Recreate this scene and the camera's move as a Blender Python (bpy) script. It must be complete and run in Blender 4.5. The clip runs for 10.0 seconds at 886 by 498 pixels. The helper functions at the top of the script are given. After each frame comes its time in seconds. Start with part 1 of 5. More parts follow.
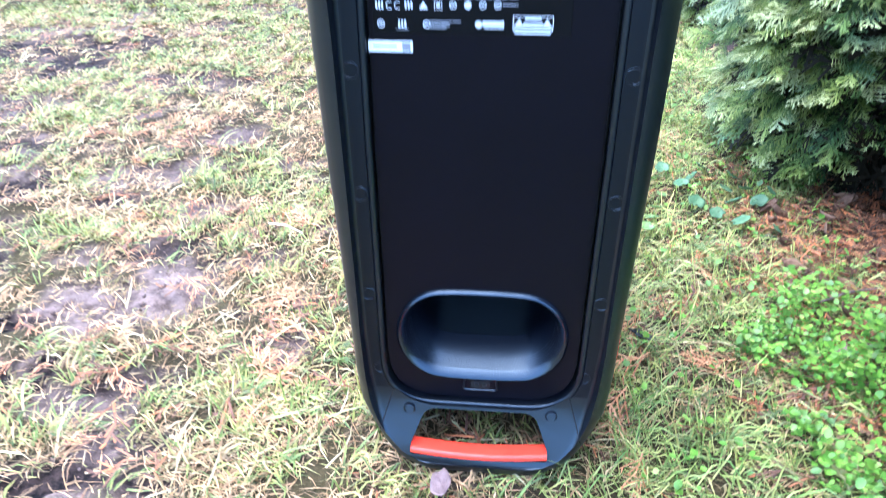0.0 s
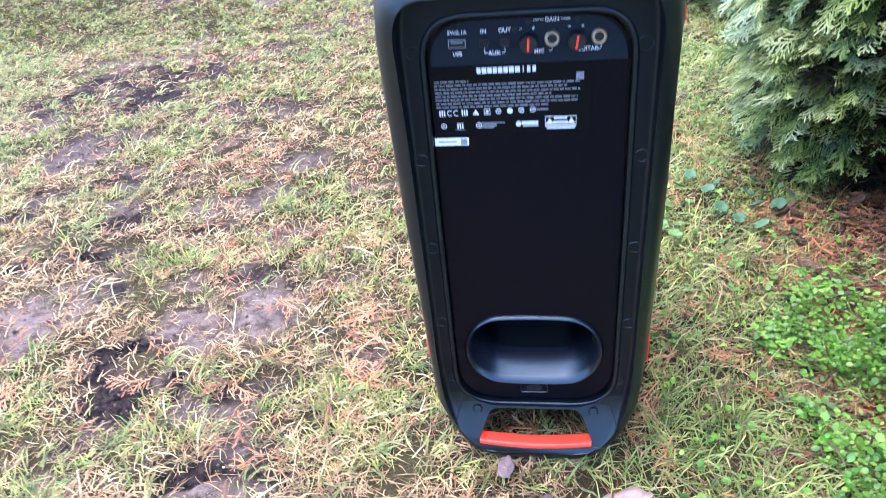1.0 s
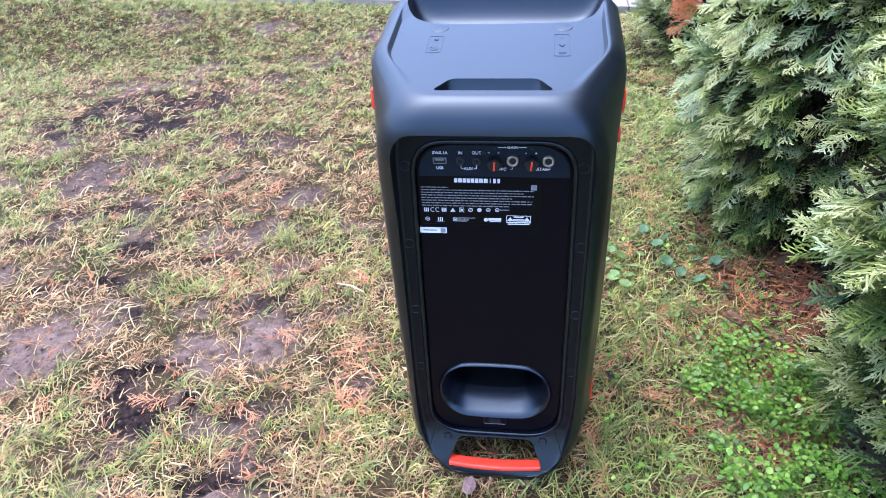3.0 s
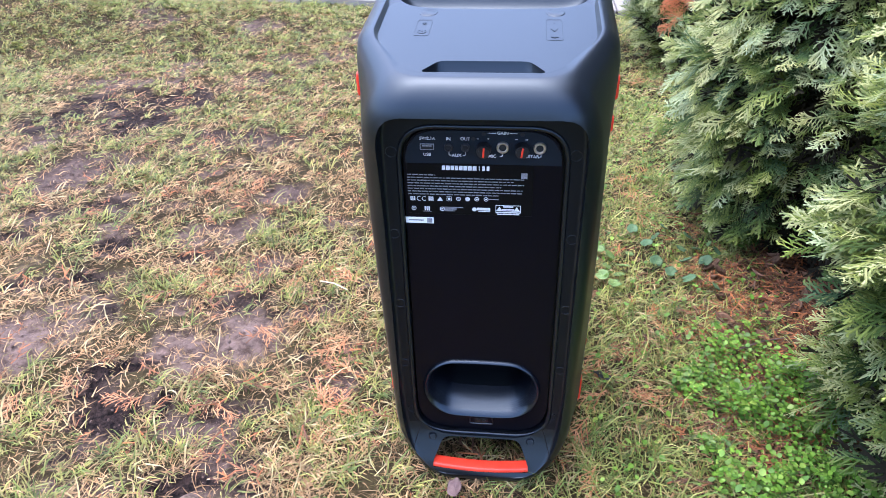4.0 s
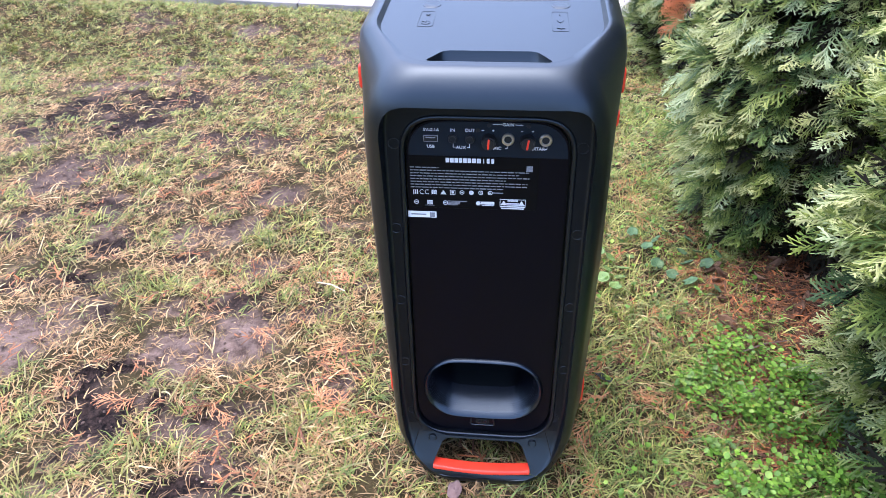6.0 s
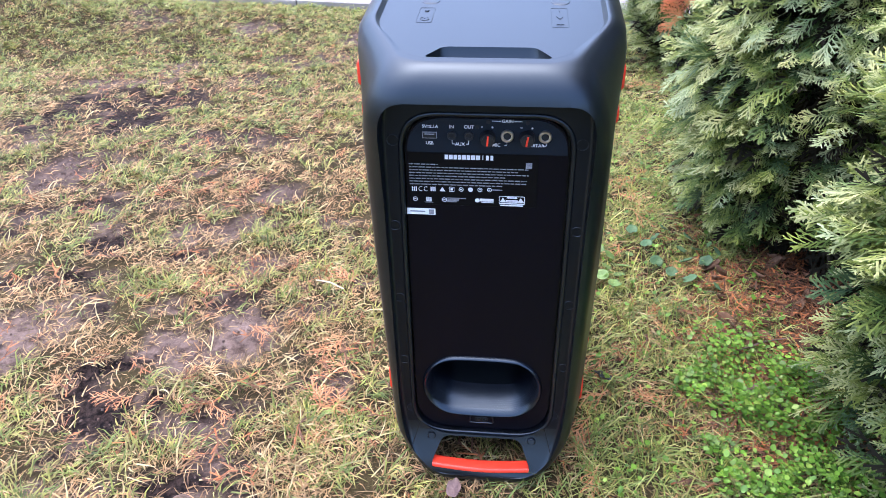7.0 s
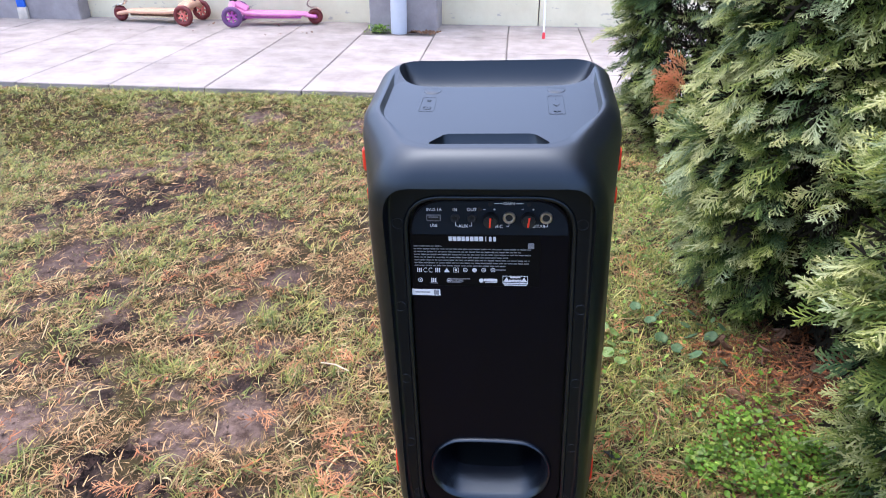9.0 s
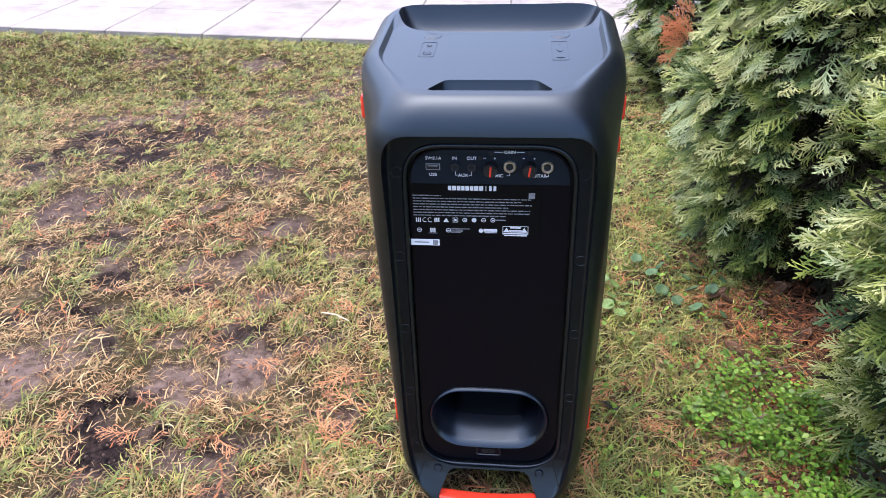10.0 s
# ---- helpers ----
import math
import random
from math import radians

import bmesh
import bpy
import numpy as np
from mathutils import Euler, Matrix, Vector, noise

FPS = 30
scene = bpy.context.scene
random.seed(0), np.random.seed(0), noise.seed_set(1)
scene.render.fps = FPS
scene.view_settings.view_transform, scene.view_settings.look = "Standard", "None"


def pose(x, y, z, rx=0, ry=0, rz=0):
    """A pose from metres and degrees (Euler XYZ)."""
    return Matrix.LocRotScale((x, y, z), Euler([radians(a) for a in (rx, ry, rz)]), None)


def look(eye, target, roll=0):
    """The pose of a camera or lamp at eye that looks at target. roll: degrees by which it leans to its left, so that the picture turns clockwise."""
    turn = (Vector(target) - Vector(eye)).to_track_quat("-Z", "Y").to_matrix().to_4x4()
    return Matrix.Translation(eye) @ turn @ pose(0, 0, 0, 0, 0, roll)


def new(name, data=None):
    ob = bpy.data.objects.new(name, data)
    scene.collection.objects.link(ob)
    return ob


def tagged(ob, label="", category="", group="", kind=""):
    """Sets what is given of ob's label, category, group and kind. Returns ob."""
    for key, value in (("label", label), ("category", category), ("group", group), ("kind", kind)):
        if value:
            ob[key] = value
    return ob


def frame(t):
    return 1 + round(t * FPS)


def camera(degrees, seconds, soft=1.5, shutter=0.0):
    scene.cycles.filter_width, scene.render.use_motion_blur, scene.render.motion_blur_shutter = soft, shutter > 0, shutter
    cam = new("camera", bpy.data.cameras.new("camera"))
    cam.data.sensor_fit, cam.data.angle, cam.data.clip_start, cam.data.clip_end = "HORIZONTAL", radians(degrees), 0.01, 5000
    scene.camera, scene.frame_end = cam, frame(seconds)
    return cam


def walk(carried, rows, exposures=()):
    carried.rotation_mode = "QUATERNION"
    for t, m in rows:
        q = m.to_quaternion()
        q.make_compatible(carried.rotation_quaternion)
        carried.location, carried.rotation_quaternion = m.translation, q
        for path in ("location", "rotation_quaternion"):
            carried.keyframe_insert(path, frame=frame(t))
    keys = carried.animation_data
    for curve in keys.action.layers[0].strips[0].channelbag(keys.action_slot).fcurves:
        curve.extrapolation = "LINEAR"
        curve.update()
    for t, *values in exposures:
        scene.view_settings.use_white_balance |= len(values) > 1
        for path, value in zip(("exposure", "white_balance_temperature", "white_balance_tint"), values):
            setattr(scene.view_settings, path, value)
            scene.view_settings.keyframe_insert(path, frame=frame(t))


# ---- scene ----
cam = camera(63.7, 10.0, soft=0.6, shutter=0.3)
# the lawn slopes against the level paving by this turn
LEVEL = pose(0, 0, 0, 0, -4.11, 0) @ pose(0, 0, 0, 0.37, 0, 0)
PATH = [
    (0, (0.0298, -0.5709, 0.5105), (-0.1648, 1.0965, -0.5766), -2.75),
    (0.2, (0.0330, -0.5963, 0.5561), (-0.1910, 1.1001, -0.4794), -3.23),
    (0.3, (0.0360, -0.6100, 0.5690), (-0.2150, 1.1009, -0.4359), -4.60),
    (0.5, (0.0374, -0.6282, 0.5821), (-0.2652, 1.0512, -0.4610), -7.56),
    (0.7, (0.0400, -0.6330, 0.5790), (-0.2821, 0.9783, -0.5612), -7.40),
    (0.8, (0.0429, -0.6370, 0.5957), (-0.2792, 0.9601, -0.5642), -6.58),
    (1, (0.0382, -0.6570, 0.6365), (-0.2922, 0.9588, -0.4949), -8.51),
    (1.2, (0.0415, -0.6765, 0.6944), (-0.2672, 0.9061, -0.4889), -7.55),
    (1.3, (0.0500, -0.6943, 0.7080), (-0.2348, 0.8583, -0.5202), -5.93),
    (1.5, (0.0611, -0.7361, 0.7194), (-0.1982, 0.8553, -0.4639), -4.52),
    (1.7, (0.0610, -0.7407, 0.7283), (-0.2216, 0.8634, -0.4323), -5.42),
    (2, (0.0612, -0.7468, 0.7412), (-0.2188, 0.8543, -0.4242), -5.19),
    (2.2, (0.0642, -0.7467, 0.7588), (-0.2307, 0.8690, -0.3824), -5.90),
    (2.5, (0.0692, -0.7487, 0.7827), (-0.2212, 0.8681, -0.3582), -5.13),
    (2.7, (0.0682, -0.7480, 0.7816), (-0.2175, 0.8541, -0.3811), -5.42),
    (3, (0.0666, -0.7469, 0.7790), (-0.2161, 0.8799, -0.3495), -5.52),
    (3.2, (0.0670, -0.7430, 0.7730), (-0.1961, 0.8955, -0.3433), -5.50),
    (4.5, (0.0551, -0.7344, 0.7408), (-0.1876, 0.9122, -0.3681), -3.90),
    (5, (0.0493, -0.7364, 0.7358), (-0.1948, 0.9294, -0.3438), -4.32),
    (5.5, (0.0515, -0.7345, 0.7323), (-0.1790, 0.9294, -0.3532), -3.69),
    (7, (0.0509, -0.7309, 0.7276), (-0.1709, 0.9278, -0.3677), -3.47),
    (7.5, (0.0516, -0.7327, 0.7280), (-0.1707, 0.9389, -0.3475), -3.78),
    (8, (0.0488, -0.7391, 0.7303), (-0.1735, 0.9370, -0.3381), -3.96),
    (8.2, (0.0494, -0.7397, 0.7317), (-0.1756, 0.9661, -0.2880), -4.22),
    (8.3, (0.0496, -0.7405, 0.7326), (-0.1727, 0.9849, -0.2541), -4.11),
    (8.4, (0.0499, -0.7412, 0.7334), (-0.1696, 0.9982, -0.2290), -4.11),
    (8.5, (0.0488, -0.7421, 0.7333), (-0.1634, 1.0168, -0.1947), -3.95),
    (8.7, (0.0502, -0.7424, 0.7342), (-0.1765, 1.0329, -0.1586), -4.40),
    (8.8, (0.0500, -0.7426, 0.7343), (-0.1790, 1.0376, -0.1479), -4.41),
    (9, (0.0504, -0.7406, 0.7339), (-0.1791, 1.0301, -0.1674), -4.33),
    (9.2, (0.0501, -0.7405, 0.7322), (-0.1813, 1.0058, -0.2148), -4.70),
    (9.3, (0.0501, -0.7393, 0.7313), (-0.1858, 0.9953, -0.2359), -4.90),
    (9.5, (0.0502, -0.7358, 0.7298), (-0.1839, 0.9800, -0.2707), -4.63),
    (9.7, (0.0510, -0.7357, 0.7284), (-0.1839, 0.9764, -0.2783), -4.71),
    (10, (0.0523, -0.7338, 0.7281), (-0.1849, 0.9706, -0.2911), -4.25),
]
# seconds, stops, kelvin, tint
EXPO = [(0, 3.28, 4700, 10), (0.5, 3.03, 4800, 11), (1, 2.78, 4950, 15), (2.5, 2.48, 5100, 18), (3.2, 2.39, 5150, 18), (4.5, 2.34, 5500, 17), (8, 2.36, 5500, 17), (8.5, 2.11, 5750, 17), (9, 1.96, 5800, 17), (9.5, 2.05, 5850, 17), (10, 2.09, 5850, 17)]
walk(cam, [(t, LEVEL @ look(eye, target, roll)) for t, eye, target, roll in PATH], exposures=EXPO)
from mathutils.bvhtree import BVHTree

# ---- light: a bright overcast sky, softly stronger from the left and ahead ----
world = bpy.data.worlds.new("sky")
scene.world = world
world.use_nodes = True
wn = world.node_tree.nodes
sky = wn.new("ShaderNodeTexSky")
sky.sky_type = 'NISHITA'
sky.sun_disc = False
sky.sun_elevation = radians(77)
sky.sun_rotation = radians(-60)
sky.air_density, sky.dust_density, sky.ozone_density = 1.0, 4.0, 1.0
world.node_tree.links.new(sky.outputs[0], wn["Background"].inputs["Color"])
wn["Background"].inputs["Strength"].default_value = 0.15
sun = new("sun", bpy.data.lights.new("sun", 'SUN'))
sun.data.energy, sun.data.angle, sun.data.color = 0.5, radians(110), (1.0, 0.95, 0.88)
sun.matrix_world = look((-0.9, 0.6, 4.4), (0, 0, 0))


# ---- materials ----
def make_mat(name, col, rough=0.6, metal=0.0, col2=None, scale=40.0, bump=0.0, bump_scale=200.0, spec=0.5, island=None, obj_rand=0.0, transmit=0.0, coord="Object", clump=None):
    """A principled surface: two colours mixed by noise at two scales, with fine relief."""
    m = bpy.data.materials.new(name)
    m.use_nodes = True
    nt = m.node_tree
    n, l = nt.nodes, nt.links
    b = n["Principled BSDF"]
    b.inputs["Roughness"].default_value = rough
    b.inputs["Metallic"].default_value = metal
    b.inputs["Specular IOR Level"].default_value = spec
    tc = n.new("ShaderNodeTexCoord") if coord != "Position" else n.new("ShaderNodeNewGeometry")
    out = None
    if col2 is None:
        col2 = tuple(c * 0.8 for c in col)
    na = n.new("ShaderNodeTexNoise")
    na.inputs["Scale"].default_value = scale
    na.inputs["Detail"].default_value = 6
    na.inputs["Roughness"].default_value = 0.65
    l.new(tc.outputs[coord], na.inputs["Vector"])
    ra = n.new("ShaderNodeValToRGB")
    ra.color_ramp.elements[0].position, ra.color_ramp.elements[1].position = 0.32, 0.68
    ra.color_ramp.elements[0].color = (*col2, 1)
    ra.color_ramp.elements[1].color = (*col, 1)
    l.new(na.outputs["Fac"], ra.inputs["Fac"])
    out = ra.outputs["Color"]
    if island:
        g = n.new("ShaderNodeNewGeometry")
        ri = n.new("ShaderNodeValToRGB")
        els = ri.color_ramp.elements
        while len(els) < len(island):
            els.new(0.5)
        for k, c in enumerate(island):
            els[k].position = k / (len(island) - 1)
            els[k].color = (*c, 1)
        l.new(g.outputs["Random Per Island"], ri.inputs["Fac"])
        mx = n.new("ShaderNodeMixRGB")
        mx.inputs["Fac"].default_value = 0.75
        l.new(out, mx.inputs["Color1"])
        l.new(ri.outputs["Color"], mx.inputs["Color2"])
        out = mx.outputs["Color"]
    if clump:
        nc = n.new("ShaderNodeTexNoise")
        nc.inputs["Scale"].default_value, nc.inputs["Detail"].default_value = clump[0], 5
        l.new(tc.outputs[coord], nc.inputs["Vector"])
        mc = n.new("ShaderNodeMapRange")
        for nm, val in zip(("From Min", "From Max", "To Min", "To Max"), (0.32, 0.68, clump[1], clump[2])):
            mc.inputs[nm].default_value = val
        l.new(nc.outputs["Fac"], mc.inputs["Value"])
        hc = n.new("ShaderNodeHueSaturation")
        l.new(mc.outputs["Result"], hc.inputs["Value"])
        l.new(out, hc.inputs["Color"])
        out = hc.outputs["Color"]
    if obj_rand:
        oi = n.new("ShaderNodeObjectInfo")
        hs = n.new("ShaderNodeHueSaturation")
        mr = n.new("ShaderNodeMapRange")
        mr.inputs["To Min"].default_value, mr.inputs["To Max"].default_value = 1 - obj_rand, 1 + obj_rand
        l.new(oi.outputs["Random"], mr.inputs["Value"])
        l.new(mr.outputs["Result"], hs.inputs["Value"])
        l.new(out, hs.inputs["Color"])
        out = hs.outputs["Color"]
    l.new(out, b.inputs["Base Color"])
    if bump:
        nb = n.new("ShaderNodeTexNoise")
        nb.inputs["Scale"].default_value = bump_scale
        nb.inputs["Detail"].default_value = 4
        l.new(tc.outputs[coord], nb.inputs["Vector"])
        bp = n.new("ShaderNodeBump")
        bp.inputs["Strength"].default_value = bump
        bp.inputs["Distance"].default_value = 0.002
        l.new(nb.outputs["Fac"], bp.inputs["Height"])
        l.new(bp.outputs["Normal"], b.inputs["Normal"])
    if transmit:
        tr = n.new("ShaderNodeBsdfTranslucent")
        l.new(out, tr.inputs["Color"])
        ms = n.new("ShaderNodeMixShader")
        ms.inputs["Fac"].default_value = transmit
        l.new(b.outputs[0], ms.inputs[1])
        l.new(tr.outputs[0], ms.inputs[2])
        l.new(ms.outputs[0], n["Material Output"].inputs["Surface"])
    return m


SHELL = make_mat("shell_plastic", (0.0018, 0.0022, 0.0040), 0.38, 0, (0.0014, 0.0018, 0.0032), 30, 0.02, 900, 0.66)
PORTSKIN = make_mat("port_plastic", (0.0030, 0.0036, 0.0062), 0.26, 0, (0.0025, 0.0030, 0.0052), 30, 0.02, 900, 0.72)
# shade of the sunken flange put into a less glossy copy of the shell
FLANGE = make_mat("shell_plastic_shaded", (0.0020, 0.0022, 0.0042), 0.42, 0, (0.0015, 0.0017, 0.0033), 30, 0.05, 1100, 0.36)
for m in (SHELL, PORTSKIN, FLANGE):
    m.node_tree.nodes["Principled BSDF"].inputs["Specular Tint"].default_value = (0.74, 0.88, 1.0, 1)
PANEL = make_mat("panel_plastic", (0.0023, 0.0021, 0.0046), 0.36, 0, (0.0017, 0.0016, 0.0034), 25, 0.05, 1200, 0.14)
TRAY = make_mat("control_plate", (0.009, 0.013, 0.019), 0.5, 0, (0.0075, 0.011, 0.016), 25, 0.05, 900, 0.15)
PLATE = make_mat("print_plate", (0.0035, 0.0035, 0.004), 0.4, 0, (0.0028, 0.0028, 0.003), 40, 0.03, 900, 0.1)
HOLE = make_mat("dark_hole", (0.004, 0.004, 0.004), 0.7)
PRINT = make_mat("white_print", (0.75, 0.75, 0.76), 0.5, 0, (0.62, 0.62, 0.63), 500)
PRINT_DIM = make_mat("grey_print", (0.30, 0.30, 0.32), 0.5, 0, (0.14, 0.14, 0.15), 700)
STICKER = make_mat("paper_sticker", (0.82, 0.82, 0.80), 0.5, 0, (0.76, 0.76, 0.75), 60)
ORANGE = make_mat("orange_rubber", (0.80, 0.050, 0.018), 0.40, 0, (0.70, 0.040, 0.014), 60, 0.05, 700)
KNOB = make_mat("knob_rubber", (0.010, 0.010, 0.011), 0.45)
CHROME = make_mat("brass_chrome", (0.88, 0.82, 0.74), 0.28, 1.0, (0.65, 0.56, 0.45), 90)
SLAB = make_mat("concrete_slab", (0.345, 0.308, 0.278), 0.85, 0, (0.24, 0.211, 0.187), 9, 0.5, 120, 0.3, obj_rand=0.09, coord="Position", clump=(3.5, 0.80, 1.12))
JOINT = make_mat("joint_sand", (0.15, 0.13, 0.11), 0.95, 0, (0.08, 0.068, 0.058), 60, 0.5, 300)
CREAM = make_mat("cream_paint", (0.84, 0.77, 0.55), 0.8, 0, (0.74, 0.66, 0.45), 5, 0.3, 60)


def stain_wall(m):
    """Dark chips and streaks, thick near the foot of the wall."""
    n, l = m.node_tree.nodes, m.node_tree.links
    b = n["Principled BSDF"]
    g = n.new("ShaderNodeNewGeometry")
    mp = n.new("ShaderNodeMapping")
    mp.inputs["Scale"].default_value = (16, 16, 34)
    l.new(g.outputs["Position"], mp.inputs["Vector"])
    q = n.new("ShaderNodeTexNoise")
    q.inputs["Scale"].default_value, q.inputs["Detail"].default_value = 1.0, 7
    l.new(mp.outputs["Vector"], q.inputs["Vector"])
    sp = n.new("ShaderNodeSeparateXYZ")
    l.new(g.outputs["Position"], sp.inputs["Vector"])
    mr = n.new("ShaderNodeMapRange")
    mr.inputs["From Min"].default_value, mr.inputs["From Max"].default_value = 0.0, 0.45
    mr.inputs["To Min"].default_value, mr.inputs["To Max"].default_value = 0.03, -0.06
    l.new(sp.outputs["Z"], mr.inputs["Value"])
    ad = n.new("ShaderNodeMath")
    l.new(q.outputs["Fac"], ad.inputs[0]), l.new(mr.outputs["Result"], ad.inputs[1])
    rp = n.new("ShaderNodeValToRGB")
    rp.color_ramp.elements[0].position, rp.color_ramp.elements[1].position = 0.67, 0.72
    l.new(ad.outputs["Value"], rp.inputs["Fac"])
    mx = n.new("ShaderNodeMixRGB")
    l.new(rp.outputs["Color"], mx.inputs["Fac"])
    l.new(b.inputs["Base Color"].links[0].from_socket, mx.inputs["Color1"])
    mx.inputs["Color2"].default_value = (0.55, 0.49, 0.38, 1)
    l.new(mx.outputs["Color"], b.inputs["Base Color"])


stain_wall(CREAM)
PEEL = make_mat("weathered_plinth", (0.66, 0.60, 0.50), 0.9, 0, (0.40, 0.36, 0.30), 14, 0.6, 60)
GREYWALL = make_mat("grey_concrete", (0.35, 0.32, 0.31), 0.85, 0, (0.25, 0.225, 0.22), 8, 0.4, 90)
PIPE = make_mat("pale_pipe", (0.55, 0.58, 0.62), 0.4, 0, (0.50, 0.53, 0.57), 12)
BLUE = make_mat("blue_plastic", (0.02, 0.14, 0.70), 0.45)
WHITE = make_mat("white_plastic", (0.80, 0.78, 0.78), 0.4)
RED = make_mat("red_plastic", (0.75, 0.04, 0.05), 0.4)
PEACH = make_mat("peach_plastic", (0.72, 0.42, 0.27), 0.45, 0, (0.66, 0.38, 0.24), 20)
CORAL = make_mat("coral_plastic", (0.78, 0.20, 0.15), 0.4)
DARKRED = make_mat("dark_red_tyre", (0.16, 0.018, 0.018), 0.5)
PINK = make_mat("pink_plastic", (0.78, 0.27, 0.50), 0.4, 0, (0.70, 0.23, 0.45), 20)
MAGENTA = make_mat("magenta_plastic", (0.55, 0.10, 0.42), 0.4)
GREYTYRE = make_mat("purple_tyre", (0.15, 0.06, 0.17), 0.5)
BLACK = make_mat("black_plastic", (0.012, 0.012, 0.014), 0.45)
DECKPAD = make_mat("brown_pad", (0.16, 0.08, 0.04), 0.7)
GREEN_BLADE = make_mat("grass_green", (0.14, 0.185, 0.040), 0.5, 0, (0.22, 0.23, 0.06), 7, 0, 200, 0.35,
                       island=[(0.055, 0.085, 0.014), (0.13, 0.170, 0.028), (0.37, 0.315, 0.080), (0.095, 0.14, 0.024), (0.43, 0.325, 0.11)], transmit=0.22, clump=(46, 0.42, 1.7))
VERGE_BLADE = make_mat("grass_verge", (0.15, 0.25, 0.042), 0.5, 0, (0.23, 0.30, 0.06), 9, 0, 200, 0.35,
                       island=[(0.085, 0.155, 0.022), (0.24, 0.295, 0.050), (0.46, 0.42, 0.12), (0.16, 0.22, 0.045), (0.58, 0.47, 0.18)], transmit=0.22, clump=(28, 0.55, 1.4))
STRAW = make_mat("grass_straw", (0.36, 0.26, 0.13), 0.65, 0, (0.28, 0.19, 0.09), 8, 0, 200, 0.25,
                 island=[(0.08, 0.042, 0.020), (0.35, 0.205, 0.082), (0.50, 0.350, 0.175), (0.21, 0.100, 0.042), (0.44, 0.250, 0.105)], transmit=0.15, clump=(42, 0.5, 1.6))
THATCH = make_mat("grass_thatch", (0.17, 0.135, 0.060), 0.8, 0, (0.12, 0.085, 0.042), 9, 0, 200, 0.2,
                  island=[(0.045, 0.031, 0.016), (0.18, 0.110, 0.048), (0.33, 0.225, 0.110), (0.11, 0.092, 0.032), (0.21, 0.185, 0.058)], clump=(30, 0.5, 1.5))
LONG_BLADE = make_mat("grass_long", (0.36, 0.30, 0.13), 0.55, 0, (0.28, 0.26, 0.09), 8, 0, 200, 0.3,
                      island=[(0.15, 0.20, 0.045), (0.45, 0.34, 0.16), (0.52, 0.42, 0.23), (0.27, 0.26, 0.075), (0.42, 0.27, 0.115)], transmit=0.2, clump=(40, 0.55, 1.4))
CLOVER = make_mat("weed_leaf", (0.15, 0.29, 0.040), 0.38, 0, (0.10, 0.21, 0.03), 20, 0, 200, 0.3,
                  island=[(0.060, 0.130, 0.012), (0.130, 0.250, 0.022), (0.22, 0.37, 0.035), (0.090, 0.185, 0.016), (0.34, 0.45, 0.070)], transmit=0.22, clump=(30, 0.5, 1.35))
IVY = make_mat("blue_green_leaf", (0.110, 0.170, 0.072), 0.5, 0, (0.05, 0.105, 0.045), 60, 0.2, 200, 0.18, obj_rand=0.25, transmit=0.15)
PALE_IVY = make_mat("light_green_leaf", (0.20, 0.29, 0.085), 0.45, 0, (0.12, 0.20, 0.05), 60, 0.2, 200, 0.3, obj_rand=0.2, transmit=0.2)
DRYFROND = make_mat("dry_cedar", (0.40, 0.18, 0.075), 0.65, 0, (0.28, 0.11, 0.045), 40, 0, 200, 0.25,
                    island=[(0.19, 0.080, 0.035), (0.46, 0.20, 0.075), (0.54, 0.31, 0.15), (0.34, 0.15, 0.058)], transmit=0.12)
DEADSPRAY = make_mat("dead_cedar", (0.74, 0.32, 0.15), 0.6, 0, (0.58, 0.23, 0.10), 40, 0, 200, 0.2, transmit=0.4)
LITTER = make_mat("cedar_bits", (0.20, 0.085, 0.04), 0.7, 0, (0.12, 0.055, 0.03), 40, 0, 200, 0.3,
                  island=[(0.050, 0.024, 0.014), (0.15, 0.075, 0.035), (0.50, 0.17, 0.048), (0.07, 0.036, 0.022), (0.25, 0.12, 0.05)], transmit=0.1, clump=(24, 0.4, 1.5))
DEADLEAF = make_mat("dead_leaf", (0.20, 0.115, 0.065), 0.7, 0, (0.09, 0.048, 0.028), 30, 0.3, 150, 0.15, obj_rand=0.3)
PALELEAF = make_mat("pale_leaf", (0.46, 0.33, 0.26), 0.65, 0, (0.27, 0.17, 0.12), 45, 0.3, 150, 0.3, obj_rand=0.3)
TANLEAF = make_mat("tan_leaf", (0.19, 0.125, 0.105), 0.65, 0, (0.10, 0.06, 0.052), 45, 0.3, 150, 0.3, obj_rand=0.3)
TWIG = make_mat("twig_bark", (0.17, 0.085, 0.05), 0.8, 0, (0.10, 0.055, 0.035), 30, 0.4, 120)
CRUMB = make_mat("soil_crumb", (0.14, 0.095, 0.075), 0.95, 0, (0.09, 0.06, 0.048), 20, 0, 200, 0.1, island=[(0.07, 0.045, 0.035), (0.13, 0.088, 0.070), (0.20, 0.14, 0.115)])
STRAWSTICK = make_mat("pale_straw", (0.60, 0.50, 0.34), 0.6, 0, (0.5, 0.4, 0.26), 80)


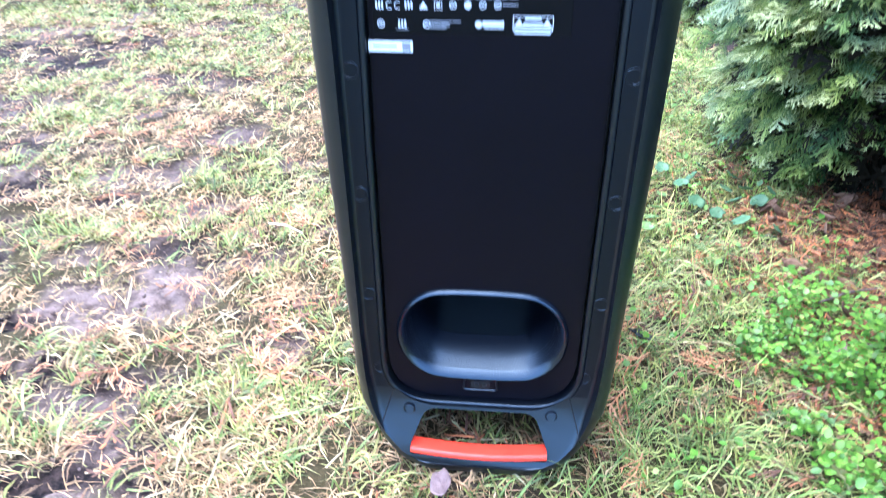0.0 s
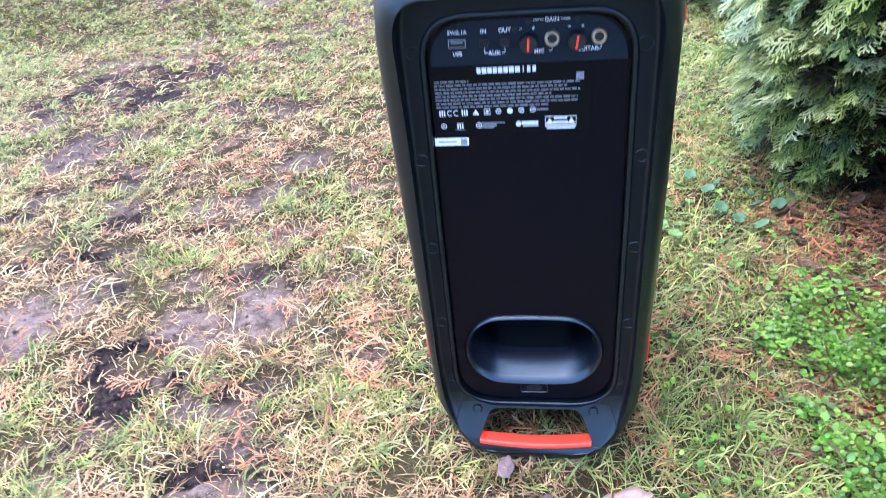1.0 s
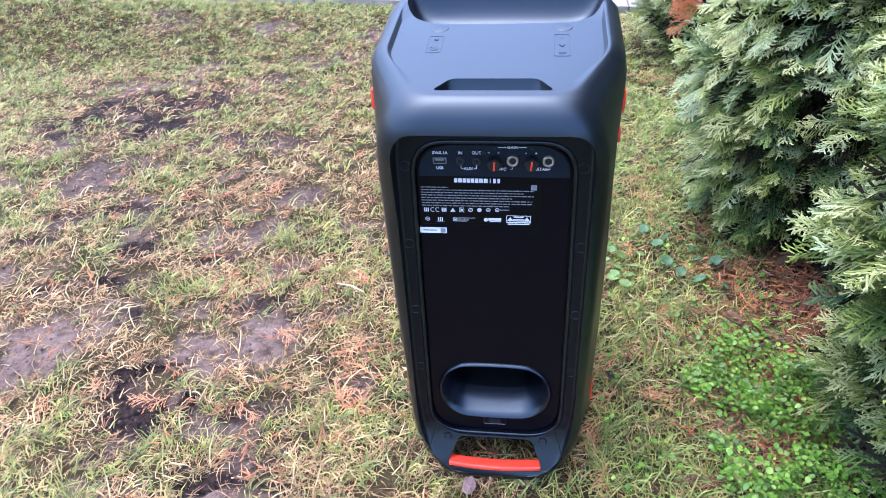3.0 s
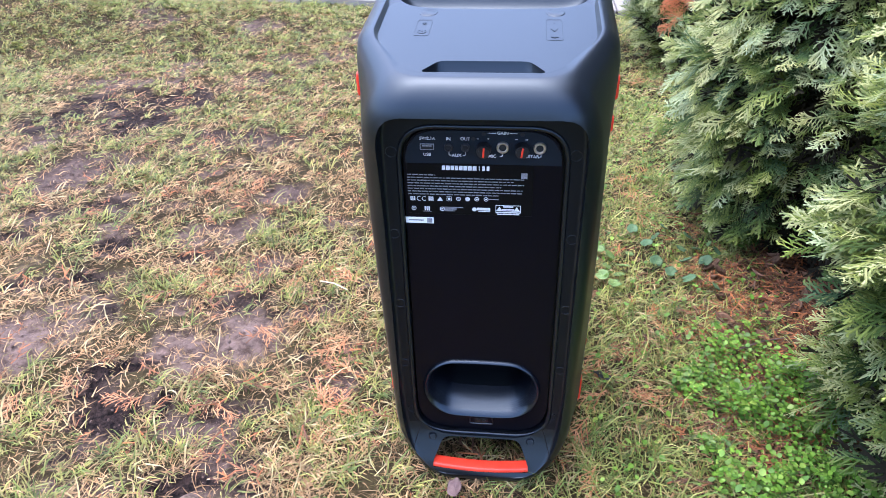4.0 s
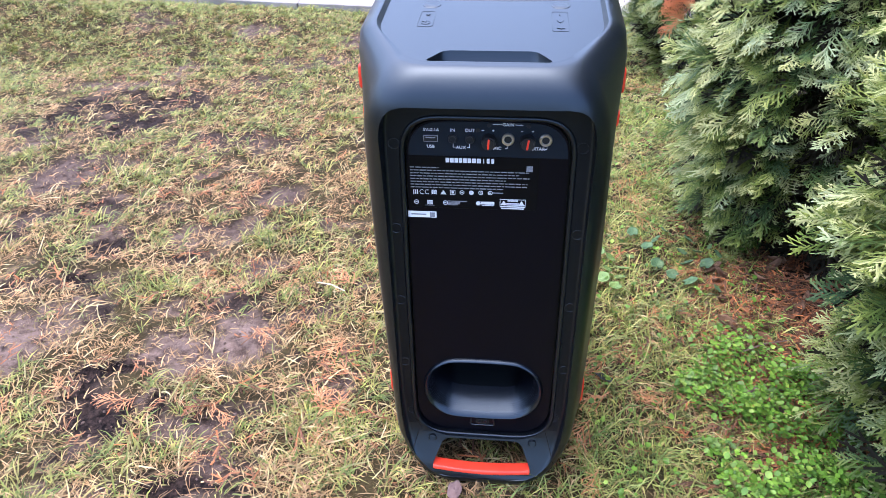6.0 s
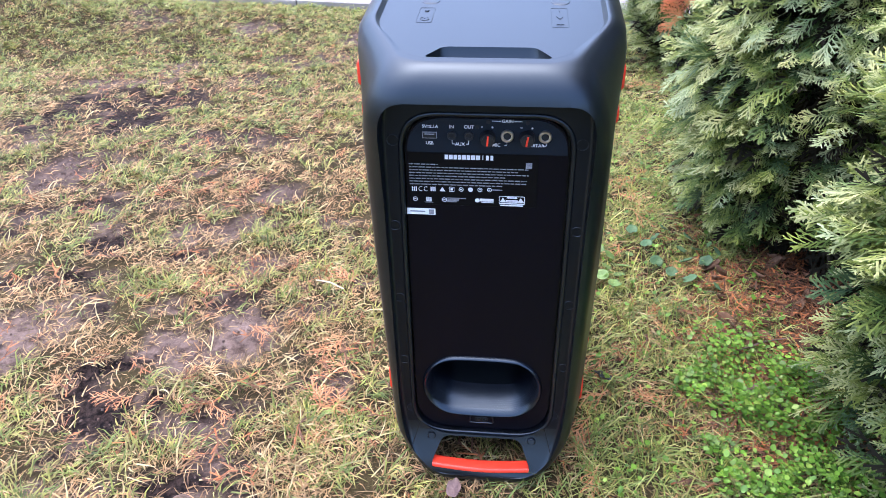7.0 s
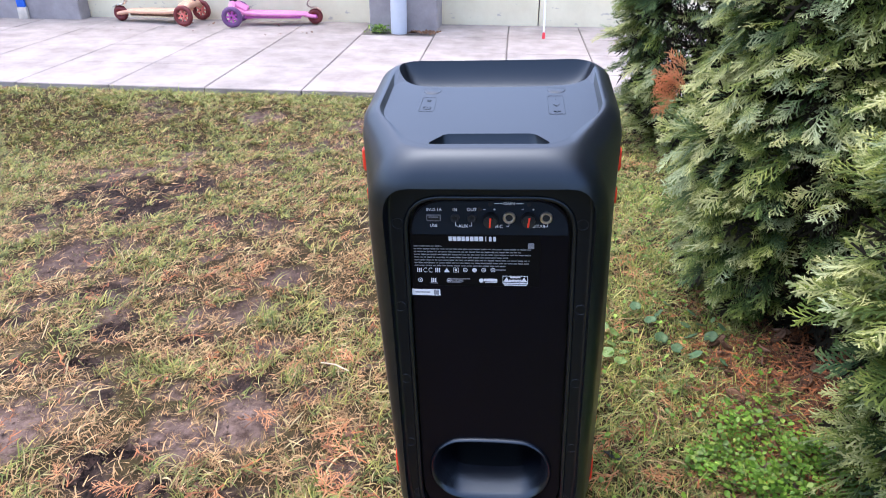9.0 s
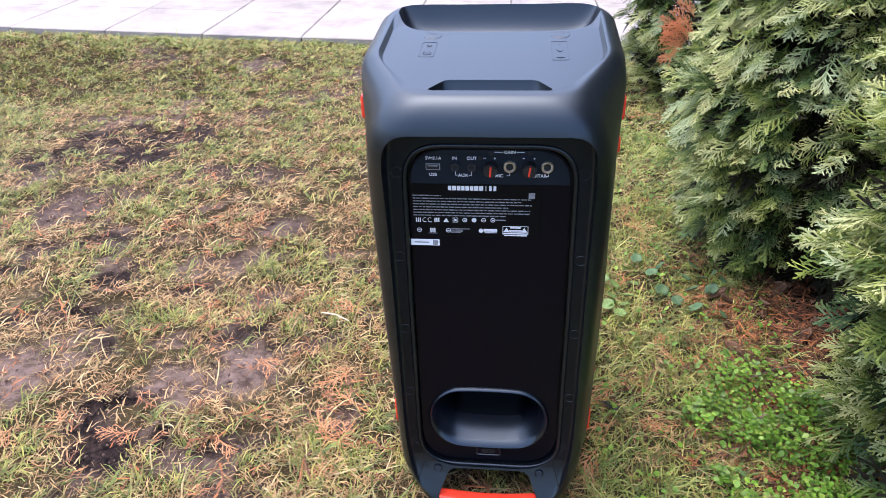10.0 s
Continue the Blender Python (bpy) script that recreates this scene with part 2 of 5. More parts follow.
def cedar_mat():
    """Scale-leaf foliage: each spray has its own tone between blue-green and yellow-green."""
    m = bpy.data.materials.new("cedar_foliage")
    m.use_nodes = True
    n, l = m.node_tree.nodes, m.node_tree.links
    b = n["Principled BSDF"]
    b.inputs["Roughness"].default_value = 0.5
    b.inputs["Specular IOR Level"].default_value = 0.13
    at = n.new("ShaderNodeAttribute")
    at.attribute_name = "tone"
    rp = n.new("ShaderNodeValToRGB")
    e = rp.color_ramp.elements
    e.new(0.35), e.new(0.7)
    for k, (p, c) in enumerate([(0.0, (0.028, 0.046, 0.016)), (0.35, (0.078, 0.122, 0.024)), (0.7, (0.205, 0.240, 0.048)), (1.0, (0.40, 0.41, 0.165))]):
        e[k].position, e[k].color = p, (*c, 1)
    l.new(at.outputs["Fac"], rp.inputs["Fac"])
    # older sprays are a dull blue-green
    ro = n.new("ShaderNodeValToRGB")
    e = ro.color_ramp.elements
    e.new(0.5)
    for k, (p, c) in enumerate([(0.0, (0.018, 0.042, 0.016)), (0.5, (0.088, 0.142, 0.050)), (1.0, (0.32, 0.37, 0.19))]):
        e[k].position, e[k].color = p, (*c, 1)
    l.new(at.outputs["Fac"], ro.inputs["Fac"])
    tc, nz, th = n.new("ShaderNodeTexCoord"), n.new("ShaderNodeTexNoise"), n.new("ShaderNodeMapRange")
    nz.inputs["Scale"].default_value, nz.inputs["Detail"].default_value = 13.0, 1.0
    th.inputs["From Min"].default_value, th.inputs["From Max"].default_value = 0.50, 0.66
    mx = n.new("ShaderNodeMixRGB")
    l.new(tc.outputs["Object"], nz.inputs["Vector"])
    l.new(nz.outputs["Fac"], th.inputs["Value"])
    l.new(th.outputs["Result"], mx.inputs["Fac"])
    l.new(rp.outputs["Color"], mx.inputs["Color1"])
    l.new(ro.outputs["Color"], mx.inputs["Color2"])
    g = n.new("ShaderNodeNewGeometry")
    hs = n.new("ShaderNodeHueSaturation")
    mr = n.new("ShaderNodeMapRange")
    mr.inputs["To Min"].default_value, mr.inputs["To Max"].default_value = 0.75, 1.3
    l.new(g.outputs["Random Per Island"], mr.inputs["Value"])
    l.new(mr.outputs["Result"], hs.inputs["Value"])
    l.new(mx.outputs["Color"], hs.inputs["Color"])
    l.new(hs.outputs["Color"], b.inputs["Base Color"])
    tr = n.new("ShaderNodeBsdfTranslucent")
    l.new(hs.outputs["Color"], tr.inputs["Color"])
    ms = n.new("ShaderNodeMixShader")
    ms.inputs["Fac"].default_value = 0.22
    l.new(b.outputs[0], ms.inputs[1])
    l.new(tr.outputs[0], ms.inputs[2])
    l.new(ms.outputs[0], n["Material Output"].inputs["Surface"])
    return m


CEDAR = cedar_mat()
# dead brown, taken near black so the gaps between sprays look shaded
INNER = make_mat("dead_shaded_foliage", (0.024, 0.019, 0.011), 0.8, 0, (0.012, 0.011, 0.006), 30, 0, 200, 0.1)


def soil_mat():
    """Thatch, bare grey-purple mud and wet black earth, by two mesh attributes and noise; the black also paints shade
    under the shrubs.
    """
    m = bpy.data.materials.new("lawn_soil")
    m.use_nodes = True
    n, l = m.node_tree.nodes, m.node_tree.links
    b = n["Principled BSDF"]
    tc = n.new("ShaderNodeTexCoord")

    def noise_node(scale, detail=6):
        q = n.new("ShaderNodeTexNoise")
        q.inputs["Scale"].default_value, q.inputs["Detail"].default_value, q.inputs["Roughness"].default_value = scale, detail, 0.65
        l.new(tc.outputs["Object"], q.inputs["Vector"])
        return q

    def ramp(src, c1, c2, p1=0.35, p2=0.65):
        r = n.new("ShaderNodeValToRGB")
        r.color_ramp.elements[0].position, r.color_ramp.elements[1].position = p1, p2
        r.color_ramp.elements[0].color, r.color_ramp.elements[1].color = (*c1, 1), (*c2, 1)
        l.new(src, r.inputs["Fac"])
        return r.outputs["Color"]

    def mix(fac, a, c):
        q = n.new("ShaderNodeMixRGB")
        l.new(fac, q.inputs["Fac"]), l.new(a, q.inputs["Color1"]), l.new(c, q.inputs["Color2"])
        return q.outputs["Color"]

    fine, mid = noise_node(160), noise_node(55, 9)
    thatch = ramp(fine.outputs["Fac"], (0.012, 0.008, 0.005), (0.062, 0.038, 0.019))
    moss = ramp(noise_node(5).outputs["Fac"], (0.018, 0.016, 0.006), (0.062, 0.050, 0.017))
    thatch = mix(noise_node(11).outputs["Fac"], thatch, moss)
    speck = noise_node(420, 3)
    mud = ramp(mid.outputs["Fac"], (0.045, 0.028, 0.020), (0.165, 0.115, 0.092), 0.36, 0.62)
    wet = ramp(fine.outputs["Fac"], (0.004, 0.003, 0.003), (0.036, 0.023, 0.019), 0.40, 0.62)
    bare, dark = n.new("ShaderNodeAttribute"), n.new("ShaderNodeAttribute")
    bare.attribute_name, dark.attribute_name = "bare", "dark"
    mud = mix(ramp(speck.outputs["Fac"], (0, 0, 0), (0.7, 0.7, 0.7), 0.48, 0.62), mud, ramp(noise_node(24).outputs["Fac"], (0.055, 0.034, 0.022), (0.215, 0.158, 0.125)))
    c = mix(bare.outputs["Fac"], thatch, mud)
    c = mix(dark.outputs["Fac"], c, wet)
    turf = n.new("ShaderNodeAttribute")
    turf.attribute_name = "turf"
    c = mix(turf.outputs["Fac"], c, ramp(noise_node(90, 8).outputs["Fac"], (0.020, 0.018, 0.007), (0.098, 0.084, 0.036)))
    l.new(c, b.inputs["Base Color"])
    b.inputs["Roughness"].default_value = 0.75
    b.inputs["Specular IOR Level"].default_value = 0.06
    bp = n.new("ShaderNodeBump")
    bp.inputs["Strength"].default_value, bp.inputs["Distance"].default_value = 0.9, 0.006
    l.new(noise_node(70, 8).outputs["Fac"], bp.inputs["Height"])
    l.new(bp.outputs["Normal"], b.inputs["Normal"])
    return m


SOIL = soil_mat()


# ---- building helpers ----
def mesh_ob(name, verts, faces, mat, parent=None, label="", smooth=None):
    me = bpy.data.meshes.new(name)
    me.from_pydata(verts, [], faces)
    me.update()
    return finish(name, me, mat, parent, label, smooth)


def finish(name, me, mat, parent=None, label="", smooth=None):
    me.materials.clear()
    me.materials.append(mat)
    if smooth is not None:
        me.polygons.foreach_set("use_smooth", [True] * len(me.polygons))
        me.set_sharp_from_angle(angle=radians(smooth))
    ob = new(name, me)
    if parent:
        ob.parent = parent
    return tagged(ob, label) if label else ob


def part(name, bm, mat, parent, label="", smooth=35):
    """Links a bmesh as one mesh object under a thing or a part."""
    me = bpy.data.meshes.new(name)
    bmesh.ops.recalc_face_normals(bm, faces=bm.faces)
    bm.to_mesh(me)
    bm.free()
    return finish(name, me, mat, parent, label, smooth)


def thing(name, m, label, category, group="", kind=""):
    ob = new(name)
    ob.empty_display_size = 0.05
    ob.matrix_world = m
    return tagged(ob, label, category, group, kind)


def box(sx, sy, sz, m=None, bevel=0.0, seg=2, bm=None):
    bm = bm or bmesh.new()
    r = bmesh.ops.create_cube(bm, size=1, matrix=(m or Matrix()) @ Matrix.Diagonal((sx, sy, sz, 1)))
    if bevel:
        es = list({e for v in r["verts"] for e in v.link_edges})
        bmesh.ops.bevel(bm, geom=es, offset=bevel, segments=seg, affect='EDGES', profile=0.6)
    return bm


def cyl(r1, r2, h, m=None, seg=24, bevel=0.0, bm=None, caps=True):
    """A cone or cylinder along its own z, from 0 to h."""
    bm = bm or bmesh.new()
    r = bmesh.ops.create_cone(bm, cap_ends=caps, segments=seg, radius1=r1, radius2=r2, depth=h, matrix=(m or Matrix()) @ pose(0, 0, h / 2))
    if bevel:
        es = [e for e in {e for v in r["verts"] for e in v.link_edges} if len(e.link_faces) == 2 and e.calc_face_angle(0) > 1.0]
        bmesh.ops.bevel(bm, geom=es, offset=bevel, segments=2, affect='EDGES')
    return bm


def tube(points, radius, seg=8, bm=None, closed=False):
    """A round tube along points; radius may be a list."""
    bm = bm or bmesh.new()
    pts = [Vector(p) for p in points]
    rs = radius if isinstance(radius, (list, tuple)) else [radius] * len(pts)
    rings, up = [], None
    for i, p in enumerate(pts):
        a = pts[i - 1] if (i or closed) else p
        b = pts[(i + 1) % len(pts)] if (i + 1 < len(pts) or closed) else p
        d = (b - a).normalized()
        if up is None:
            up = d.orthogonal().normalized()
        up = (up - d * up.dot(d)).normalized()
        side = d.cross(up)
        rings.append([bm.verts.new(p + (up * math.cos(2 * math.pi * k / seg) + side * math.sin(2 * math.pi * k / seg)) * rs[i]) for k in range(seg)])
    pairs = list(zip(rings, rings[1:])) + ([(rings[-1], rings[0])] if closed else [])
    for r1, r2 in pairs:
        for k in range(seg):
            bm.faces.new((r1[k], r1[(k + 1) % seg], r2[(k + 1) % seg], r2[k]))
    if not closed:
        bm.faces.new(rings[0]), bm.faces.new(rings[-1])
    return bm


def fillet(corners, radii, n=5):
    """A closed outline with rounded corners, n+1 points for each."""
    out = []
    m = len(corners)
    for i in range(m):
        p, a, b = (Vector(corners[j % m]) for j in (i, i - 1, i + 1))
        u, v = (a - p), (b - p)
        r = radii[i] if isinstance(radii, (list, tuple)) else radii
        half = u.angle(v) / 2
        d = min(r / math.tan(half), u.length * 0.49, v.length * 0.49)
        s, e = p + u.normalized() * d, p + v.normalized() * d
        for k in range(n + 1):
            t = k / n
            out.append((1 - t) ** 2 * s + 2 * t * (1 - t) * p + t * t * e)
    return out


def prism(outline, y0, y1, bm=None):
    """Extrudes an outline of (x, z) from y0 to y1."""
    bm = bm or bmesh.new()
    a = [bm.verts.new((p[0], y0, p[1])) for p in outline]
    b = [bm.verts.new((p[0], y1, p[1])) for p in outline]
    bm.faces.new(a), bm.faces.new(b[::-1])
    for k in range(len(a)):
        bm.faces.new((a[k], b[k], b[(k + 1) % len(a)], a[(k + 1) % len(a)]))
    return bm


def loft(rings, bm=None, caps=(True, True), closed=True):
    bm = bm or bmesh.new()
    vs = [[bm.verts.new(p) for p in r] for r in rings]
    for r1, r2 in zip(vs, vs[1:]):
        m = len(r1)
        for k in range(m if closed else m - 1):
            bm.faces.new((r1[k], r1[(k + 1) % m], r2[(k + 1) % m], r2[k]))
    if caps[0]:
        bm.faces.new(vs[0][::-1])
    if caps[1]:
        bm.faces.new(vs[-1])
    return bm


def carve(bm, cutters):
    """Takes the cutters out of a closed bmesh and gives the mesh that is left."""
    def obj(b, name):
        bmesh.ops.recalc_face_normals(b, faces=b.faces)
        me = bpy.data.meshes.new(name)
        b.to_mesh(me)
        b.free()
        return new(name, me)
    base = obj(bm, "blank")
    cuts = [obj(c, "cutter") for c in cutters]
    for c in cuts:
        md = base.modifiers.new("cut", 'BOOLEAN')
        md.operation, md.solver, md.object = 'DIFFERENCE', 'EXACT', c
    dg = bpy.context.evaluated_depsgraph_get()
    me = bpy.data.meshes.new_from_object(base.evaluated_get(dg))
    for o in [base] + cuts:
        bpy.data.objects.remove(o)
    return me


def text_part(body, size, m, mat, parent, label="", bold=0.0, align='CENTER'):
    cu = bpy.data.curves.new("lettering", 'FONT')
    cu.body, cu.size, cu.align_x, cu.align_y, cu.offset = body, size, align, 'CENTER', bold
    cu.extrude = 0.0001
    ob = new("lettering", cu)
    me = bpy.data.meshes.new_from_object(ob.evaluated_get(bpy.context.evaluated_depsgraph_get()))
    bpy.data.objects.remove(ob)
    ob = finish("lettering", me, mat, parent, label)
    ob.matrix_local = m
    return ob


def value_noise(x, y, scale, seed):
    """Smooth random field between 0 and 1 over arrays of places."""
    rng = np.random.default_rng(seed)
    g = rng.random((256, 256))
    u, v = np.asarray(x) / scale + 77.3, np.asarray(y) / scale + 41.7
    i, j = np.floor(u).astype(int), np.floor(v).astype(int)
    fu, fv = u - i, v - j
    fu, fv = fu * fu * (3 - 2 * fu), fv * fv * (3 - 2 * fv)
    a, b = g[i % 256, j % 256], g[(i + 1) % 256, j % 256]
    c, d = g[i % 256, (j + 1) % 256], g[(i + 1) % 256, (j + 1) % 256]
    return (a * (1 - fu) + b * fu) * (1 - fv) + (c * (1 - fu) + d * fu) * fv


def step(a, b, x):
    t = np.clip((np.asarray(x, float) - a) / (b - a), 0, 1)
    return t * t * (3 - 2 * t)


# ---- the lawn ----
def lawn(x, y):
    """Height of the lawn: a slope that levels out towards the paving."""
    x, y = np.asarray(x, float), np.asarray(y, float)
    t = step(1.5, 2.05, y)
    z = 0.0719 * np.clip(x, -2.2, 1.3) - 0.0065 * np.clip(y, -1, 1.5)
    z = z * (1 - t) + t * -0.028
    z = z + (value_noise(x, y, 0.16, 1) - 0.5) * 0.010 + (value_noise(x, y, 0.045, 2) - 0.5) * 0.006
    return z - 0.06 * step(2.06, 2.12, y)


# stretches of lawn that are grown in detail: x, x, y, y, share
ZONES = [(-1.15, 0.62, -0.55, 0.55, 1.0), (-1.9, 0.75, 0.55, 1.25, 0.80), (-2.9, 0.9, 1.25, 2.075, 0.72)]

# bare patches: x, y, half length, half width, wetness
WET = [(-1.056, 1.04, 0.083, 0.051, 1), (-1.213, 1.189, 0.094, 0.043, 0.9), (-1.013, 1.186, 0.082, 0.047, 0.8), (-1.306, 0.998, 0.062, 0.037, 0.8),
       (-1.269, 1.08, 0.045, 0.035, 0.8), (-0.777, 0.389, 0.038, 0.024, 1), (-0.77, 0.28, 0.031, 0.022, 0.9), (-0.906, 0.247, 0.022, 0.018, 1),
       (-1.007, 0.414, 0.038, 0.027, 0.6), (-0.617, 0.028, 0.038, 0.018, 1), (-0.599, -0.02, 0.025, 0.026, 1), (-0.551, -0.067, 0.038, 0.028, 1),
       (-0.545, -0.101, 0.032, 0.014, 0.8), (-0.552, 0.045, 0.029, 0.012, 1), (-0.472, -0.034, 0.014, 0.021, 0.9), (-0.601, 0.339, 0.036, 0.02, 0.6),
       (-0.511, 0.203, 0.022, 0.013, 0.7), (-0.36, -0.054, 0.036, 0.012, 0.6), (-0.567, -0.134, 0.032, 0.015, 0.6), (-0.75, 0.917, 0.094, 0.03, 0.6),
       (-0.799, 1.334, 0.075, 0.042, 0.5), (-0.613, 0.875, 0.075, 0.028, 0.5), (-0.86, 0.261, 0.028, 0.015, 0.5), (-1.015, 0.503, 0.053, 0.025, 0.5),
       (-0.667, 0.254, 0.027, 0.012, 0.5)]
MUD = [(-0.793, 0.107, 0.075, 0.074, 0), (-0.451, 0.091, 0.067, 0.039, 0), (-0.383, 0.125, 0.042, 0.044, 0), (-0.397, -0.085, 0.049, 0.019, 0.2),
       (-0.219, 0.01, 0.023, 0.031, 0.1), (-1.04, 0.679, 0.076, 0.077, 0.35), (-1.231, 0.892, 0.058, 0.045, 0.2), (-1.019, 0.771, 0.069, 0.04, 0.3),
       (-1.242, 1.351, 0.084, 0.054, 0.15), (-1.067, 1.436, 0.051, 0.069, 0.1), (-0.441, 0.33, 0.038, 0.031, 0.2), (-0.472, 0.599, 0.039, 0.027, 0.3),
       (-0.516, 0.465, 0.06, 0.023, 0.3), (-0.646, 1.516, 0.079, 0.053, 0.3), (-0.541, 1.758, 0.043, 0.056, 0.2), (-1.376, 1.887, 0.086, 0.061, 0.4),
       (-0.299, 0.178, 0.029, 0.014, 0.3), (-0.228, 0.26, 0.025, 0.021, 0.1), (-0.725, 0.55, 0.046, 0.021, 0.4), (-0.959, 1.804, 0.068, 0.043, 0.2),
       (-0.329, 0.475, 0.035, 0.018, 0.2)]
PATCHES = [(x, y, a * (1.3 + 0.2 * (y > 0.9 and w > 0.7)), b * (1.3 + 0.1 * (y > 0.5) + 0.4 * (y > 0.9 and w > 0.7)), 8, w) for x, y, a, b, w in WET + MUD]
_r = random.Random(77)
PATCHES += [(_r.uniform(-1.15, -0.32), _r.uniform(-0.35, -0.14), _r.uniform(0.025, 0.06), _r.uniform(0.015, 0.03), _r.uniform(-20, 30), _r.choice((0.2, 0.7, 1.0))) for _ in range(9)]


def soil_at(x, y):
    """How bare the ground is, and how dark: wet patches, and painted shade under the shrubs."""
    x, y = np.asarray(x, float), np.asarray(y, float)
    wob = (value_noise(x, y, 0.05, 5) - 0.5) * 1.2 + (value_noise(x, y, 0.018, 6) - 0.5) * 1.1
    bare, dark, dry = np.zeros_like(x), np.zeros_like(x), np.zeros_like(x)
    for px, py, a, b, turn, wet in PATCHES:
        c, s = math.cos(radians(turn)), math.sin(radians(turn))
        u, v = ((x - px) * c + (y - py) * s) / a, (-(x - px) * s + (y - py) * c) / b
        k = 1 - step(0.88, 1.18, np.sqrt(u * u + v * v) + wob * 0.75)
        bare = np.maximum(bare, k)
        if wet == 0:
            dry = np.maximum(dry, k)
        dark = np.maximum(dark, k * min(1.0, wet * 1.2) * step(0.25, 0.5, value_noise(x, y, 0.04, 9) + 0.3))
    worn = step(0.60, 0.70, value_noise(x, y, 0.13, 11) * 0.6 + value_noise(x, y, 0.035, 12) * 0.4) * (1 - step(-0.05, 0.08, x)) * (1 - 0.75 * step(0.6, 1.0, y))
    near = step(-4.2, -3.0, x) * (1 - step(1.4, 1.9, x)) * step(-1.4, -0.8, y)
    # bare strip under the shrubs, its colour darkened for their shade
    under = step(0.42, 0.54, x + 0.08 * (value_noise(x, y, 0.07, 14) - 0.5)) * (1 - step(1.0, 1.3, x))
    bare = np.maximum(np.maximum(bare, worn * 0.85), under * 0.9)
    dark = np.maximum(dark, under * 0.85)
    dark = np.maximum(dark, worn * step(0.48, 0.66, value_noise(x, y, 0.06, 13)) * 0.85)
    return bare * near, dark * near * (1 - 0.85 * dry)


def lawn_mesh():
    xs = np.concatenate([[-200, -60, -20, -8, -5, -4], np.arange(-3.4, -1.2, 0.025), np.arange(-1.2, 0.62, 0.0095), np.arange(0.62, 1.41, 0.025), [1.6, 2, 3, 5, 8, 20, 60, 200]])
    ys = np.concatenate([[-200, -60, -20, -8, -3, -1.5], np.arange(-0.8, -0.5, 0.025), np.arange(-0.5, 0.62, 0.0095), np.arange(0.62, 1.1, 0.016), np.arange(1.1, 2.16, 0.022), [2.4, 3, 4, 6, 10, 30, 80, 200]])
    gx, gy = np.meshgrid(xs, ys, indexing="ij")
    gz = lawn(gx, gy)
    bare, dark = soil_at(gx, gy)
    gz = gz - 0.006 * bare - 0.005 * dark + (value_noise(gx, gy, 0.030, 21) - 0.5) * 0.007 * (0.4 + bare) + (value_noise(gx, gy, 0.0125, 22) - 0.5) * 0.006 * (0.3 + bare + dark)
    nx, ny = gx.shape
    verts = np.stack([gx, gy, gz], -1).reshape(-1, 3)
    idx = np.arange(nx * ny).reshape(nx, ny)
    faces = np.stack([idx[:-1, :-1], idx[1:, :-1], idx[1:, 1:], idx[:-1, 1:]], -1).reshape(-1, 4)
    ob = mesh_ob("ground", verts.tolist(), faces.tolist(), SOIL, smooth=180)
    inside = np.zeros_like(gx)
    for x0, x1, y0, y1, per in ZONES:
        inside = np.maximum(inside, step(x0 - 0.05, x0 + 0.1, gx) * (1 - step(x1 - 0.1, x1 + 0.05, gx)) * step(y0 - 0.05, y0 + 0.02, gy) * (1 - step(y1 - 0.02, y1 + 0.05, gy)))
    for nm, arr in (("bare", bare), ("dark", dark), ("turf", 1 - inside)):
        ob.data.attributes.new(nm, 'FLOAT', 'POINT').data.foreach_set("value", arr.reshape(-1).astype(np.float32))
    return tagged(ob, "muddy sloping lawn soil with bare grey and wet black patches, darkened for shade below the shrubs", "ground", kind="structure")


lawn_mesh()


def quads_object(name, verts, faces, mat, label, category, tone=None):
    """One object of kind stuff out of arrays of points and quads."""
    me = bpy.data.meshes.new(name)
    me.vertices.add(len(verts))
    me.vertices.foreach_set("co", verts.astype(np.float32).reshape(-1))
    k = faces.shape[1]
    me.loops.add(faces.size)
    me.loops.foreach_set("vertex_index", faces.astype(np.int32).reshape(-1))
    me.polygons.add(len(faces))
    me.polygons.foreach_set("loop_start", np.arange(0, faces.size, k, dtype=np.int32))
    me.polygons.foreach_set("loop_total", np.full(len(faces), k, dtype=np.int32))
    me.update(calc_edges=True)
    if tone is not None:
        me.attributes.new("tone", 'FLOAT', 'POINT').data.foreach_set("value", tone.astype(np.float32))
    me.materials.append(mat)
    me.polygons.foreach_set("use_smooth", [True] * len(me.polygons))
    ob = new(name, me)
    return tagged(ob, label, category, kind="stuff") if label else ob


